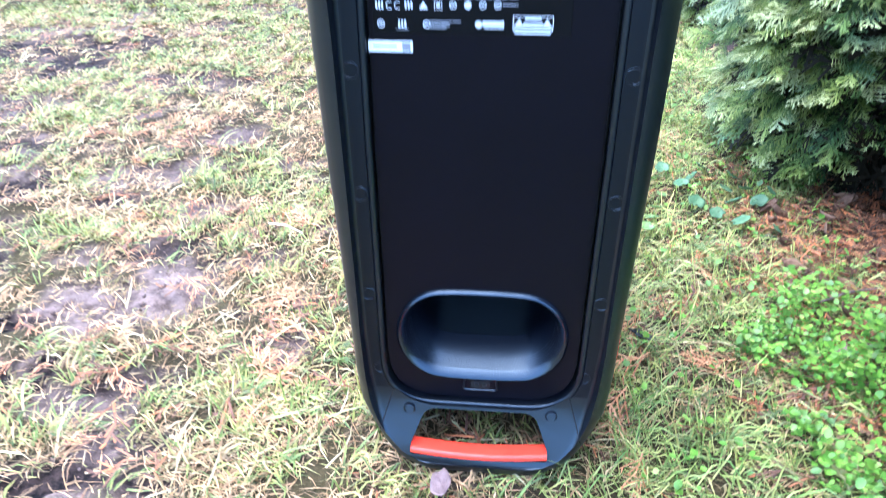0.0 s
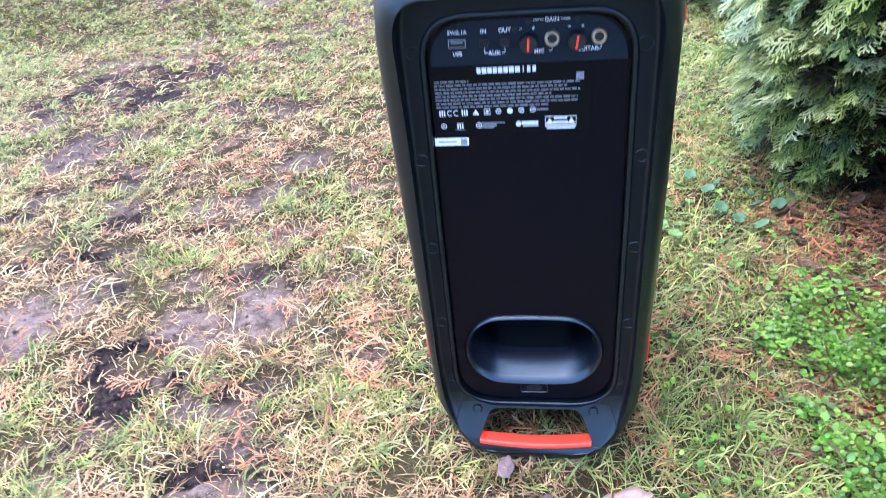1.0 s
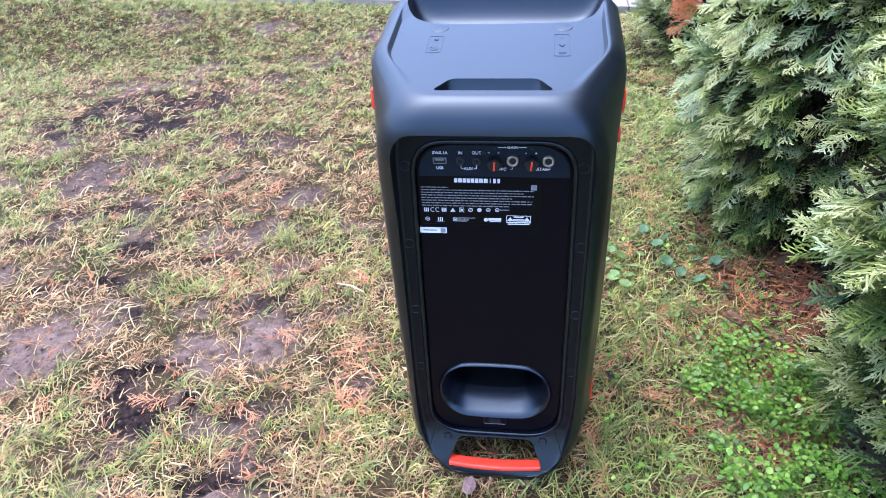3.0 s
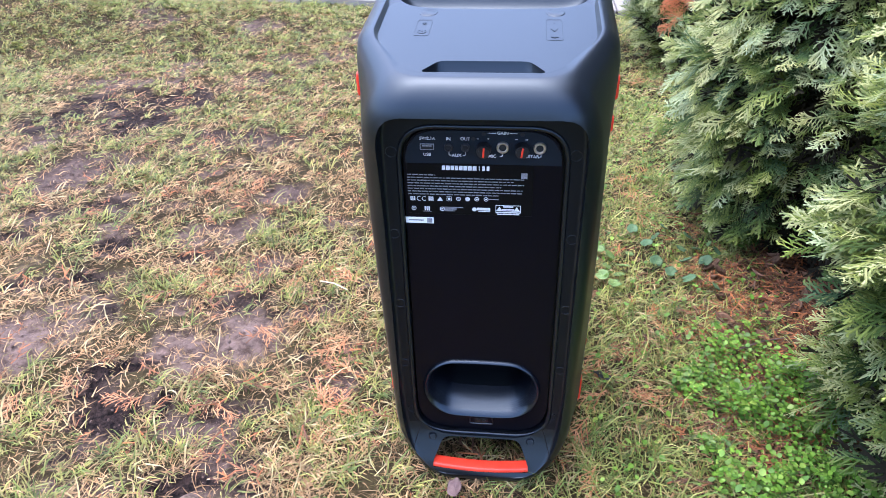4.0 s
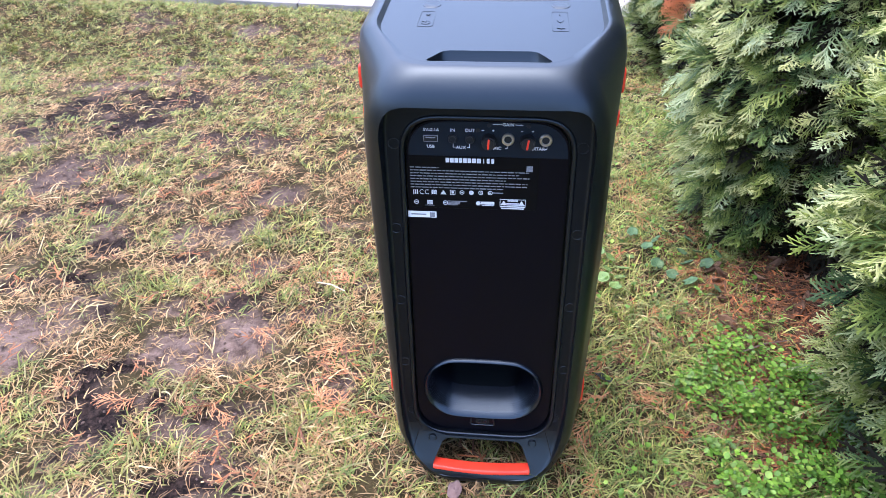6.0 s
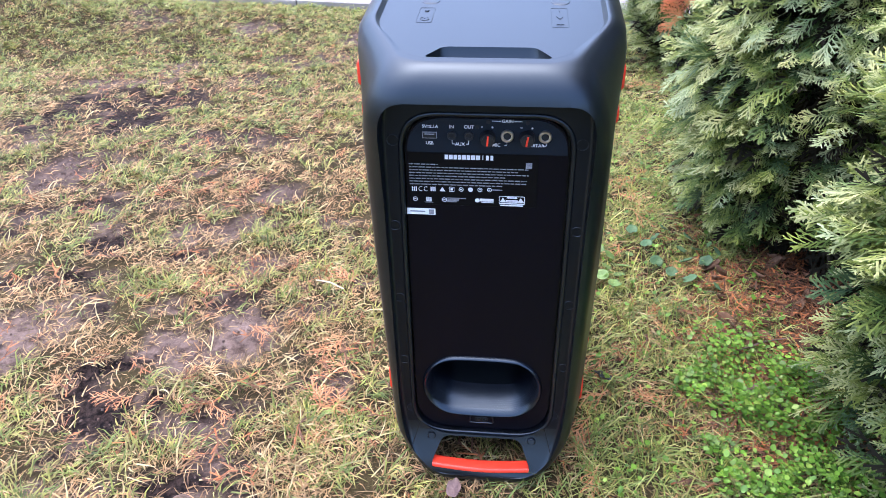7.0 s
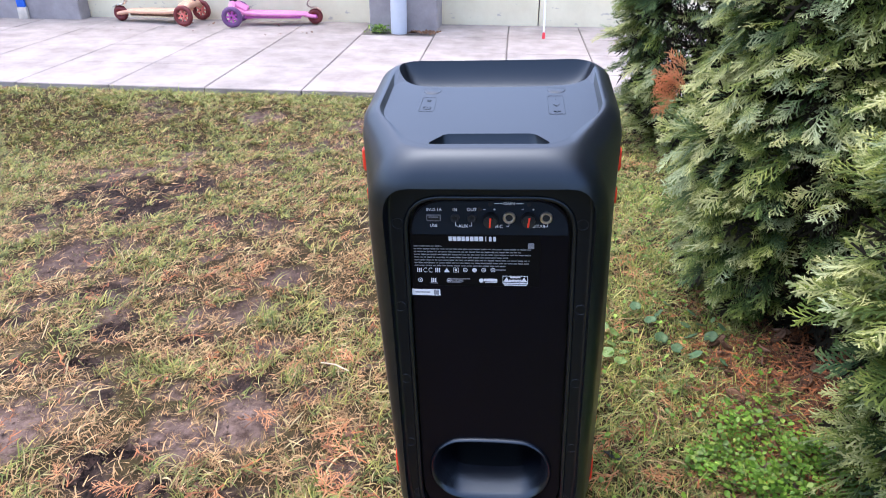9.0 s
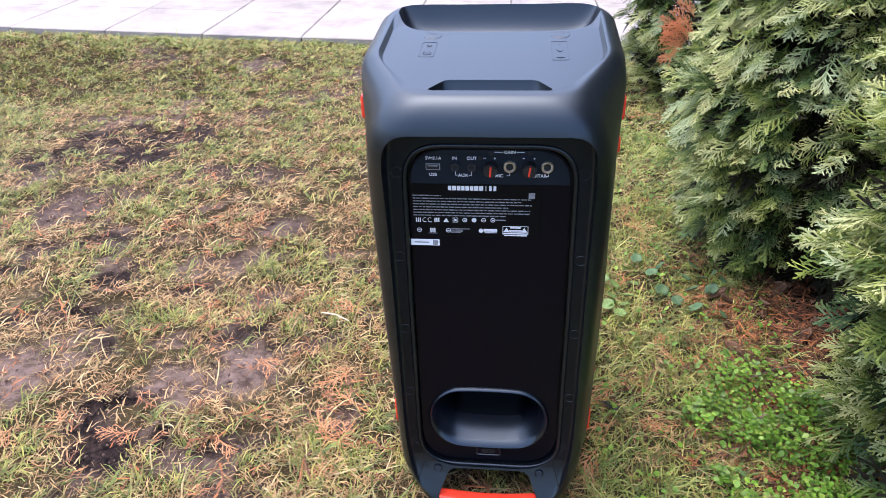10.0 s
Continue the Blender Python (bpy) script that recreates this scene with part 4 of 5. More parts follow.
    lo, hi = ([[b.verts.new(p) for p in r] for r in g] for g in (low, high))
    for i in range(nu):
        for j in range(nv):
            b.faces.new((lo[i][j], lo[i][j + 1], lo[i + 1][j + 1], lo[i + 1][j]))
            b.faces.new((hi[i][j], hi[i + 1][j], hi[i + 1][j + 1], hi[i][j + 1]))
        for j in (0, nv):
            b.faces.new((lo[i][j], lo[i + 1][j], hi[i + 1][j], hi[i][j]))
    for i in (0, nu):
        for j in range(nv):
            b.faces.new((lo[i][j], lo[i][j + 1], hi[i][j + 1], hi[i][j]))
    cuts.append(b)
    # grip slot on top
    sl = fillet([(-0.0565, -0.1350), (0.0565, -0.1350), (0.041, -0.109), (-0.041, -0.109)], [0.004, 0.004, 0.012, 0.012], 6)
    b = loft([[Vector((p[0] * k, -0.132 + (p[1] + 0.132) * q, z)) for p in sl] for z, k, q in ((0.506, 0.88, 0.30), (0.5225, 0.985, 0.88), (0.532, 1.0, 1.0), (0.56, 1.0, 1.0))])
    cuts.append(b)
    ob = finish("shell", carve(bm, cuts), SHELL, spk, "matte black plastic shell", 32)
    # the flat flange round the back panel takes the duller, shaded copy of the shell
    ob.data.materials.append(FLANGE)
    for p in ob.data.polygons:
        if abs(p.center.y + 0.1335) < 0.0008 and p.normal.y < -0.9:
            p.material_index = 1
    return ob


def oval(a, b, cz=0.1425, cx=0.001, n=64):
    """A stadium outline: two half circles joined by straight runs."""
    out = []
    for k in range(n):
        t = 2 * math.pi * (k + 0.5) / n
        c = math.copysign(abs(math.cos(t)) ** 0.9, math.cos(t))
        out.append(Vector((cx + math.copysign((a - b) * (1 - (1 - min(1, abs(math.cos(t)) * 3)) ** 2), math.cos(t)) + b * c, cz + b * math.sin(t))))
    return out


def PANEL_OUT(grow=0.0):
    g = grow
    return fillet([(-0.0780 - g, 0.070 - g), (0.0780 + g, 0.070 - g), (0.0780 + g, 0.30), (0.0765 + g, 0.474 + g), (-0.0765 - g, 0.474 + g), (-0.0780 - g, 0.30)], [0.045, 0.045, 0.05, 0.036, 0.036, 0.05], 10)


skin = speaker_body()
SKIN = BVHTree.FromPolygons([v.co for v in skin.data.vertices], [tuple(p.vertices) for p in skin.data.polygons])
panel = finish("back_panel", carve(prism(PANEL_OUT(-0.001), -0.1285, -0.1175), [prism(oval(0.0640, 0.0405, 0.1395, -0.0005), -0.2, -0.1)]), PANEL, spk, "flat black back panel", 30)
part("panel_lip", tube([(p[0], -0.1325, p[1]) for p in PANEL_OUT(0.0032)], 0.0026, 12, closed=True), SHELL, spk)
# port: a flared oval throat with a rolled rim
rings = []
PORT = ((0.0695, 0.0462, -0.1280, 0.1392), (0.0688, 0.0455, -0.1312, 0.1392), (0.0670, 0.0437, -0.1325, 0.1393), (0.0648, 0.0414, -0.1312, 0.1396), (0.0625, 0.0395, -0.1250, 0.1406),
        (0.0590, 0.0378, -0.1170, 0.1430), (0.0562, 0.0358, -0.1090, 0.1458), (0.0546, 0.0345, -0.1015, 0.1478), (0.0540, 0.0338, -0.0985, 0.1488), (0.0546, 0.0345, -0.0950, 0.1478), (0.0552, 0.0370, -0.0870, 0.1455), (0.0555, 0.0375, 0.0500, 0.1450))
for a, b, y, cz in PORT:
    rings.append([Vector((p[0], y, p[1])) for p in oval(a, b, cz, -0.0005)])
part("bass_port", loft(rings, caps=(False, True)), PORTSKIN, spk, "oval flared bass port", 50)


def port_dimples():
    """Rows of small bumps round the lower part of the flare."""
    bm = bmesh.new()
    for r in range(8):
        f = 3.25 + r * 0.26
        i, g = int(f), f - int(f)
        a, b, y, cz = (PORT[i][q] * (1 - g) + PORT[i + 1][q] * g for q in range(4))
        out = oval(a - 0.0002, b - 0.0002, cz, -0.0005, 210)
        for k in range(210):
            t = 2 * math.pi * (k + 0.5 * (r % 2)) / 210
            if math.sin(t) < 0.12:
                p = out[k] if r % 2 == 0 else (out[k] + out[(k + 1) % 210]) / 2
                bmesh.ops.create_icosphere(bm, subdivisions=1, radius=0.00036, matrix=Matrix.Translation((p[0], y, p[1])))
    return bm


dim = part("port_grain", port_dimples(), PANEL, spk)
tagged(dim, kind="stuff")
# upper control plate in a blue-black tone
tray_out = [p for p in PANEL_OUT(-0.0022) if p[1] > 0.4375]
tray_out = [Vector((0.0745, 0.4375))] + tray_out + [Vector((-0.0745, 0.4375))]
part("control_plate", prism(tray_out, -0.1297, -0.1284), TRAY, spk, "blue-black socket plate with white lettering")


def flat_box(name, x, z, w, h, mat, y=-0.1297, t=0.0006, parent=None, label="", bevel=0.0002):
    return part(name, box(w, t, h, pose(x, y - t / 2 + 0.00005, z), bevel, 1), mat, parent or spk, label)


def letters(body, x, z, size, mat=None, y=-0.1300, bold=0.00005, parent=None):
    return text_part(body, size, pose(x, y, z, 90, 0, 0), mat or PRINT, parent or spk, bold=bold)


plate = flat_box("print_plate", -0.0125, 0.4088, 0.122, 0.0562, PLATE, -0.1285, 0.0008, label="black rating plate with small white print")
# lettering and sockets
letters("5V", -0.0572, 0.4634, 0.0042), letters("2.1A", -0.0486, 0.4634, 0.0042)
flat_box("dash", -0.0535, 0.4640, 0.0034, 0.0004, PRINT, -0.1299, 0.0002), flat_box("dash", -0.0535, 0.4627, 0.0034, 0.0004, PRINT, -0.1299, 0.0002)
letters("USB", -0.0528, 0.4468, 0.0042), letters("IN", -0.0322, 0.4634, 0.0044), letters("OUT", -0.0163, 0.4636, 0.0044), letters("AUX", -0.0246, 0.4464, 0.0044)
letters("GAIN", 0.0186, 0.4700, 0.0044), letters("MIC", 0.0090, 0.4464, 0.0044), letters("GUITAR", 0.0448, 0.4468, 0.0044)
for x0, x1 in ((0.0045, 0.0125), (0.0248, 0.0320)):
    flat_box("rule", (x0 + x1) / 2, 0.4700, x1 - x0, 0.0005, PRINT, -0.1299, 0.0002)
for x, d in ((-0.0318, 1), (-0.0165, -1), (0.0186, -1), (0.0545, -1)):
    flat_box("rule", x, 0.4485, 0.0005, 0.0036, PRINT, -0.1299, 0.0002)
    flat_box("rule", x + d * 0.0012, 0.4466, 0.0024, 0.0005, PRINT, -0.1299, 0.0002)
for x, s in ((-0.0045, 0), (0.0050, 1), (0.0312, 0), (0.0410, 1)):
    flat_box("mark", x, 0.4640, 0.0022, 0.0005, PRINT, -0.1299, 0.0002)
    if s:
        flat_box("mark", x, 0.4640, 0.0005, 0.0022, PRINT, -0.1301, 0.0002)
usb = flat_box("usb_socket", -0.0526, 0.4550, 0.0134, 0.0064, PRINT_DIM, -0.1296, 0.0012)
flat_box("opening", -0.0526, 0.4550, 0.0120, 0.0050, HOLE, -0.1303, 0.0008, usb), flat_box("tongue", -0.0526, 0.4562, 0.0094, 0.0014, PRINT_DIM, -0.1309, 0.0003, usb)


def ring(r, w, y0, y1, x, z, n=24):
    rs = []
    for rad, y in ((r, y0), (r, y1 + w * 0.3), (r - w * 0.3, y1), (r - w * 0.7, y1), (r - w, y1 + w * 0.3), (r - w, y0)):
        rs.append([Vector((x + rad * math.cos(t), y, z + rad * math.sin(t))) for t in [2 * math.pi * k / n for k in range(n)]])
    return loft(rs, caps=(False, False))


def jack(name, x, z, r, w, mat, label):
    j = part(name, ring(r, w, -0.1290, -0.1325, x, z), mat, spk, label)
    part("bore", cyl(r - w * 0.9, r - w * 0.9, 0.0012, pose(x, -0.1299, z, 90, 0, 0), 20), HOLE, j)
    return j


for x in (-0.0321, -0.0162):
    jack("aux_socket", x, 0.4553, 0.0042, 0.0016, BLACK, "small black aux socket")
for x in (0.0187, 0.0530):
    jack("jack_socket", x, 0.4560, 0.0059, 0.0024, CHROME, "brass-rimmed jack socket")


def knob(x, z, turn):
    k = part("gain_knob", cyl(0.0072, 0.0062, 0.011, pose(x, -0.129, z, 90, 0, 0), 28, 0.0012), KNOB, spk, "black gain knob")
    part("pointer", box(0.0018, 0.0012, 0.0098, pose(x, -0.1403, z, 0, turn, 0) @ pose(0, 0, 0.0003), 0.0005), ORANGE, k, "orange pointer line")


knob(0.0012, 0.4545, 4), knob(0.0368, 0.4550, 8)
for x, z in ((-0.0087, 0.4640), (0.0012, 0.4690), (0.0368, 0.4690)):
    part("plate_screw", cyl(0.0022, 0.0018, 0.0008, pose(x, -0.1294, z, 90, 0, 0), 16), HOLE, spk)


# rating plate print: bars in place of words and marks
def bars(name, rects, mat, y=-0.1294):
    bm = bmesh.new()
    for x, z, w, h in rects:
        box(w, 0.0002, h, pose(x, y, z), bm=bm)
    return part(name, bm, mat, plate)


rng = random.Random(11)
x, blocks = -0.0395, []
for w in (0.0039, 0.0045, 0.0041, 0.0039, 0.0043, 0.0041, 0.0047, 0.0045):
    blocks.append((x + w / 2, 0.4328, w - 0.0008, 0.0046))
    x += w
bars("name_bar", blocks, PRINT)
bars("name_bar", [(x + 0.0022 + 0.0042 * k, 0.4328, (0.0007, 0.0026, 0.0026)[k], 0.0048) for k in range(3)], PRINT)
for k, (x1, n) in enumerate(((-0.046, 1), (0.0395, 2), (0.030, 2), (0.040, 2), (0.018, 2), (0.0385, 2), (0.0385, 2), (0.016, 1))):
    xx, rects, z = -0.0735, [], 0.4246 - k * 0.00305
    while xx < x1:
        w = min(rng.uniform(0.0022, 0.0062), x1 - xx)
        rects.append((xx + w / 2, z, w, rng.uniform(0.0008, 0.0011)))
        xx += w + 0.0009
    bars("print_line", rects, PRINT_DIM)
bars("code_mark", [(0.0398, 0.4258, 0.0058, 0.0058)], PRINT_DIM)


def mark(kind, x, z, s):
    bm = bmesh.new()
    if kind == "ring":
        bm = ring(s, s * 0.28, -0.1292, -0.1295, x, z, 20)
        box(s * 0.8, 0.0002, s * 0.4, pose(x, -0.1294, z), bm=bm)
    elif kind == "disc":
        cyl(s, s, 0.0003, pose(x, -0.1292, z, 90, 0, 0), 20, bm=bm)
    elif kind == "frame":
        for dx, dz, w, h in ((0, s, 2.2 * s, 0.0004), (0, -s, 2.2 * s, 0.0004), (s, 0, 0.0004, 2 * s), (-s, 0, 0.0004, 2 * s), (0, 0, s, s)):
            box(w, 0.0002, h, pose(x + dx, -0.1294, z + dz), bm=bm)
    elif kind == "triangle":
        prism([(x - s * 1.2, z - s), (x + s * 1.2, z - s), (x, z + s)], -0.1295, -0.1292, bm)
    elif kind == "bars":
        for k in range(3):
            box(s * 0.5, 0.0002, s * 2, pose(x + (k - 1) * s * 0.8, -0.1294, z), bm=bm)
    elif kind == "arcs":
        for o in (-1.1, 1.1):
            tube([(x + o * s + s * math.cos(t), -0.1294, z + s * math.sin(t)) for t in [radians(a) for a in range(60, 301, 30)]], 0.0003, 5, bm)
    part("symbol", bm, PRINT, plate)


for k, kind in enumerate(("bars", "arcs", "bars", "triangle", "frame", "ring", "disc", "ring", "ring")):
    mark(kind, -0.0690 + k * 0.00905, 0.3980 + k * 0.00012, 0.0023)
bars("print_line", [(0.0110, 0.3992, 0.0095, 0.0010)], PRINT_DIM)
for kind, x in (("ring", -0.0685), ("bars", -0.0552), ("ring", -0.0400)):
    mark(kind, x, 0.3868, 0.0024)
bars("print_line", [(-0.0285, 0.3888, 0.019, 0.0008), (-0.0318, 0.3874, 0.012, 0.0008), (-0.0318, 0.3861, 0.012, 0.0008), (-0.0328, 0.3848, 0.010, 0.0008), (-0.0552, 0.3835, 0.0085, 0.0006)], PRINT_DIM)
bars("name_bar", [(0.0010, 0.3878, 0.0132, 0.0030), (0.0016, 0.3852, 0.0120, 0.0007)], PRINT)
mark("disc", -0.0080, 0.3872, 0.0022)
bars("warning_frame", [(0.0252, 0.3926, 0.0244, 0.0005), (0.0252, 0.3846, 0.0244, 0.0012), (0.0131, 0.3886, 0.0005, 0.0080), (0.0373, 0.3886, 0.0005, 0.0080), (0.0252, 0.3912, 0.010, 0.0014), (0.0252, 0.3880, 0.012, 0.0012), (0.0252, 0.3866, 0.0230, 0.0009), (0.0252, 0.3826, 0.022, 0.0012)], PRINT)
mark("triangle", 0.0167, 0.3890, 0.0022), mark("triangle", 0.0337, 0.3890, 0.0022)
st = flat_box("sticker", -0.0634, 0.3724, 0.0284, 0.0070, STICKER, -0.1285, 0.0003, label="white paper sticker")
flat_box("grey_square", -0.0532, 0.3724, 0.0052, 0.0052, PRINT_DIM, -0.1289, 0.0002, st), flat_box("grey_bar", -0.0668, 0.3726, 0.0150, 0.0012, PRINT_DIM, -0.1289, 0.0002, st)
# mains socket
SOCK = fillet([(-0.0150, 0.0815), (0.0140, 0.0815), (0.0122, 0.0950), (-0.0132, 0.0950)], 0.0030, 4)
sk = part("mains_socket", prism(SOCK, -0.1302, -0.1280), PANEL, spk, "black two-pin mains socket")
part("frame", tube([(p[0], -0.1300, p[1]) for p in SOCK], 0.0010, 6, closed=True), SHELL, sk)
part("recess", prism(fillet([(-0.0085, 0.0838), (0.0077, 0.0838), (0.0077, 0.0916), (-0.0085, 0.0916)], 0.0037, 5), -0.1306, -0.1295), HOLE, sk)
for x in (-0.0036, 0.0028):
    part("pin", cyl(0.0022, 0.0022, 0.001, pose(x, -0.1305, 0.0878, 90, 0, 0), 14), SHELL, sk)
# round screw plugs on the flange
for sx in (-1, 1):
    for z, x in ((0.4505, 0.0868), (0.358, 0.0895), (0.268, 0.0893), (0.180, 0.0890), (0.104, 0.0835)):
        part("screw_plug", ring(0.0058, 0.0009, -0.1330, -0.1339, sx * x, z, 22), SHELL, spk)
    part("screw_plug", ring(0.0050, 0.0010, -0.1360, -0.1412, sx * 0.060, 0.0650, 22), SHELL, spk)
# grip bar, orange, and side bumpers
bar = [[Vector((x, p[0] - 0.005 * math.cos(x / 0.0585 * 1.45), p[1])) for p in fillet([(-0.1570, 0.0286), (-0.141, 0.0286), (-0.141, 0.0350), (-0.1555, 0.0342)], 0.0032, 5)] for x in [0.0582 * (k / 8 - 1) for k in range(17)]]
part("grip_bar", loft(bar), ORANGE, spk, "orange rubber grip bar")


def bumper(sx, x, y, z, h, d):
    part("side_bumper", box(0.016, d, h, pose(sx * (x - 0.008), y, z), 0.0045, 3), ORANGE, spk, "orange rubber side bumper")


for sx in (-1, 1):
    bumper(sx, 0.1338 - 0.0026 * sx, -0.018, 0.4805, 0.026, 0.05), bumper(sx, 0.1322 - 0.0024 * sx, -0.018, 0.441, 0.018, 0.05)
    bumper(sx, 0.1254, -0.035, 0.072, 0.036, 0.04), bumper(sx, 0.1262, -0.03, 0.150, 0.013, 0.04)
    # seam between the foot and the shell
    run = []
    for k in range(9):
        x, z = sx * (0.0735 + 0.0120 * k / 8), 0.0825 - 0.0380 * k / 8
        hit = SKIN.ray_cast(Vector((x, -0.3, z)), Vector((0, 1, 0)))[0]
        if hit:
            run.append(hit)
    part("seam", tube(run, 0.0006, 6), HOLE, spk)


# buttons on the top
def on_top(x, y, dz=0.0):
    return pose(x, y, top_plane(y) + dz, math.degrees(math.atan(0.0509)), 0, 0)


for x in (-0.066, 0.066):
    part("round_button", cyl(1, 0.93, 0.0005, on_top(x, 0.018) @ Matrix.Diagonal((0.0098, 0.0105, 1, 1)), 32), SHELL, spk)


def pad(x, y, w, d):
    out = fillet([(-w / 2, -d / 2), (w / 2, -d / 2), (w / 2, d / 2), (-w / 2, d / 2)], 0.003, 4)
    part("button_pad", tube([on_top(x, y, 0.0002) @ Vector((p[0], p[1], 0)) for p in out], 0.00016, 6, closed=True), SHELL, spk)


pad(-0.066, -0.026, 0.015, 0.044), pad(0.064, -0.030, 0.016, 0.056)
for x, y, ln, a in ((-0.066, -0.014, 0.005, 45), (-0.066, -0.014, 0.005, -45), (-0.066, -0.014, 0.006, 90), (-0.066, -0.034, 0.005, 90), (0.064, -0.010, 0.007, 90), (0.0625, -0.031, 0.007, 112), (0.0655, -0.031, 0.007, 68), (0.064, -0.050, 0.007, 0), (0.064, -0.050, 0.007, 90)):
    part("symbol", box(ln, 0.0009, 0.0005, on_top(x, y, 0.0003) @ pose(0, 0, 0, 0, 0, a)), SHELL, spk)
arc = [on_top(-0.066, -0.037, 0.0001) @ Vector((0.0042 * math.sin(a), 0.0048 * math.cos(a), 0)) for a in [0.6 + 5.1 * k / 16 for k in range(17)]]
part("symbol", tube(arc, 0.0004, 6), SHELL, spk)


# ---- cedar sprays ----
def ribbon(p0, p1, w, lift):
    """A flat twig, folded along its middle, with a blunt tip."""
    d = p1 - p0
    n = np.array([-d[1], d[0], 0.0])
    n = n / (np.linalg.norm(n) + 1e-9) * w / 2
    up = np.array([0, 0, lift])
    return [p0 - n * 0.8, p0 + up * 0.6, p0 + n * 0.8, p1 + n * 0.6, p1 + up * 0.5 + d * 0.06, p1 - n * 0.6]




def spray(seed, rows=15, sub=3, w=0.043, fold=True):
    """One fan of scale-leaf twigs, one long along x, flat in xy and drooping at the tip."""
    r = np.random.default_rng(seed)
    pts, quads = [], []

    def put(a, b, width, folded=True):
        o = len(pts)
        pts.extend(ribbon(np.array(a), np.array(b), width, width * 0.35))
        quads.extend([(o, o + 1, o + 4, o + 5), (o + 1, o + 2, o + 3, o + 4)] if folded and fold else [(o, o + 2, o + 3, o + 5)])

    prev = np.array([0.0, 0, 0])
    for k in range(1, 5):
        nxt = np.array([k / 4, 0.09 * math.sin(k * 1.3 + seed), -0.03 * k * k / 4])
        put(prev, nxt, w * 1.05)
        prev = nxt
    for k in range(rows):
        s = 0.10 + 0.80 * k / (rows - 1)
        side = 1 if k % 2 else -1
        ln = (0.40 * (1 - s) ** 0.7 + 0.12) * r.uniform(0.65, 1.25)
        ang = side * radians(r.uniform(22, 46))
        a = np.array([s, 0.07 * math.sin(s * 5 + seed), -0.12 * s * s])
        d = np.array([math.cos(ang), math.sin(ang), r.uniform(-0.28, 0.10)])
        b = a + d * ln
        put(a, b, w)
        for q in range(sub if ln > 0.22 else max(1, sub - 2)):
            f = 0.32 + 0.55 * q / max(1, sub - 1)
            sg = 1 if (q % 2) else -1
            a2 = a + d * ln * f
            ang2 = ang + sg * radians(r.uniform(20, 50))
            l2 = ln * (1 - f * 0.55) * r.uniform(0.38, 0.55)
            put(a2, a2 + np.array([math.cos(ang2), math.sin(ang2), d[2] + r.uniform(-0.15, 0.1)]) * l2, w * 0.95, False)
    return np.array(pts), np.array(quads)


SPRAYS = [spray(k) for k in range(11)]
THIN = [spray(80 + k, 11, 2, 0.036) for k in range(7)]
COARSE = [spray(20 + k, 8, 1, 0.055, False) for k in range(5)]


def place_sprays(kinds, pos, dirs, ups, size, rng):
    """Sprays laid out: each one along its direction, its flat side facing up."""
    vs, fs, tones, base = [], [], [], 0
    for p, d, u, s in zip(pos, dirs, ups, size):
        v, f = kinds[rng.integers(len(kinds))]
        d = d / np.linalg.norm(d)
        y = np.cross(u, d)
        y = y / (np.linalg.norm(y) + 1e-9)
        m = np.stack([d, y * rng.choice([-1.0, 1.0]), np.cross(d, y)])
        vs.append((v * s) @ m + p)
        fs.append(f + base)
        base += len(v)
        tones.append(len(v))
    return np.concatenate(vs), np.concatenate(fs), tones


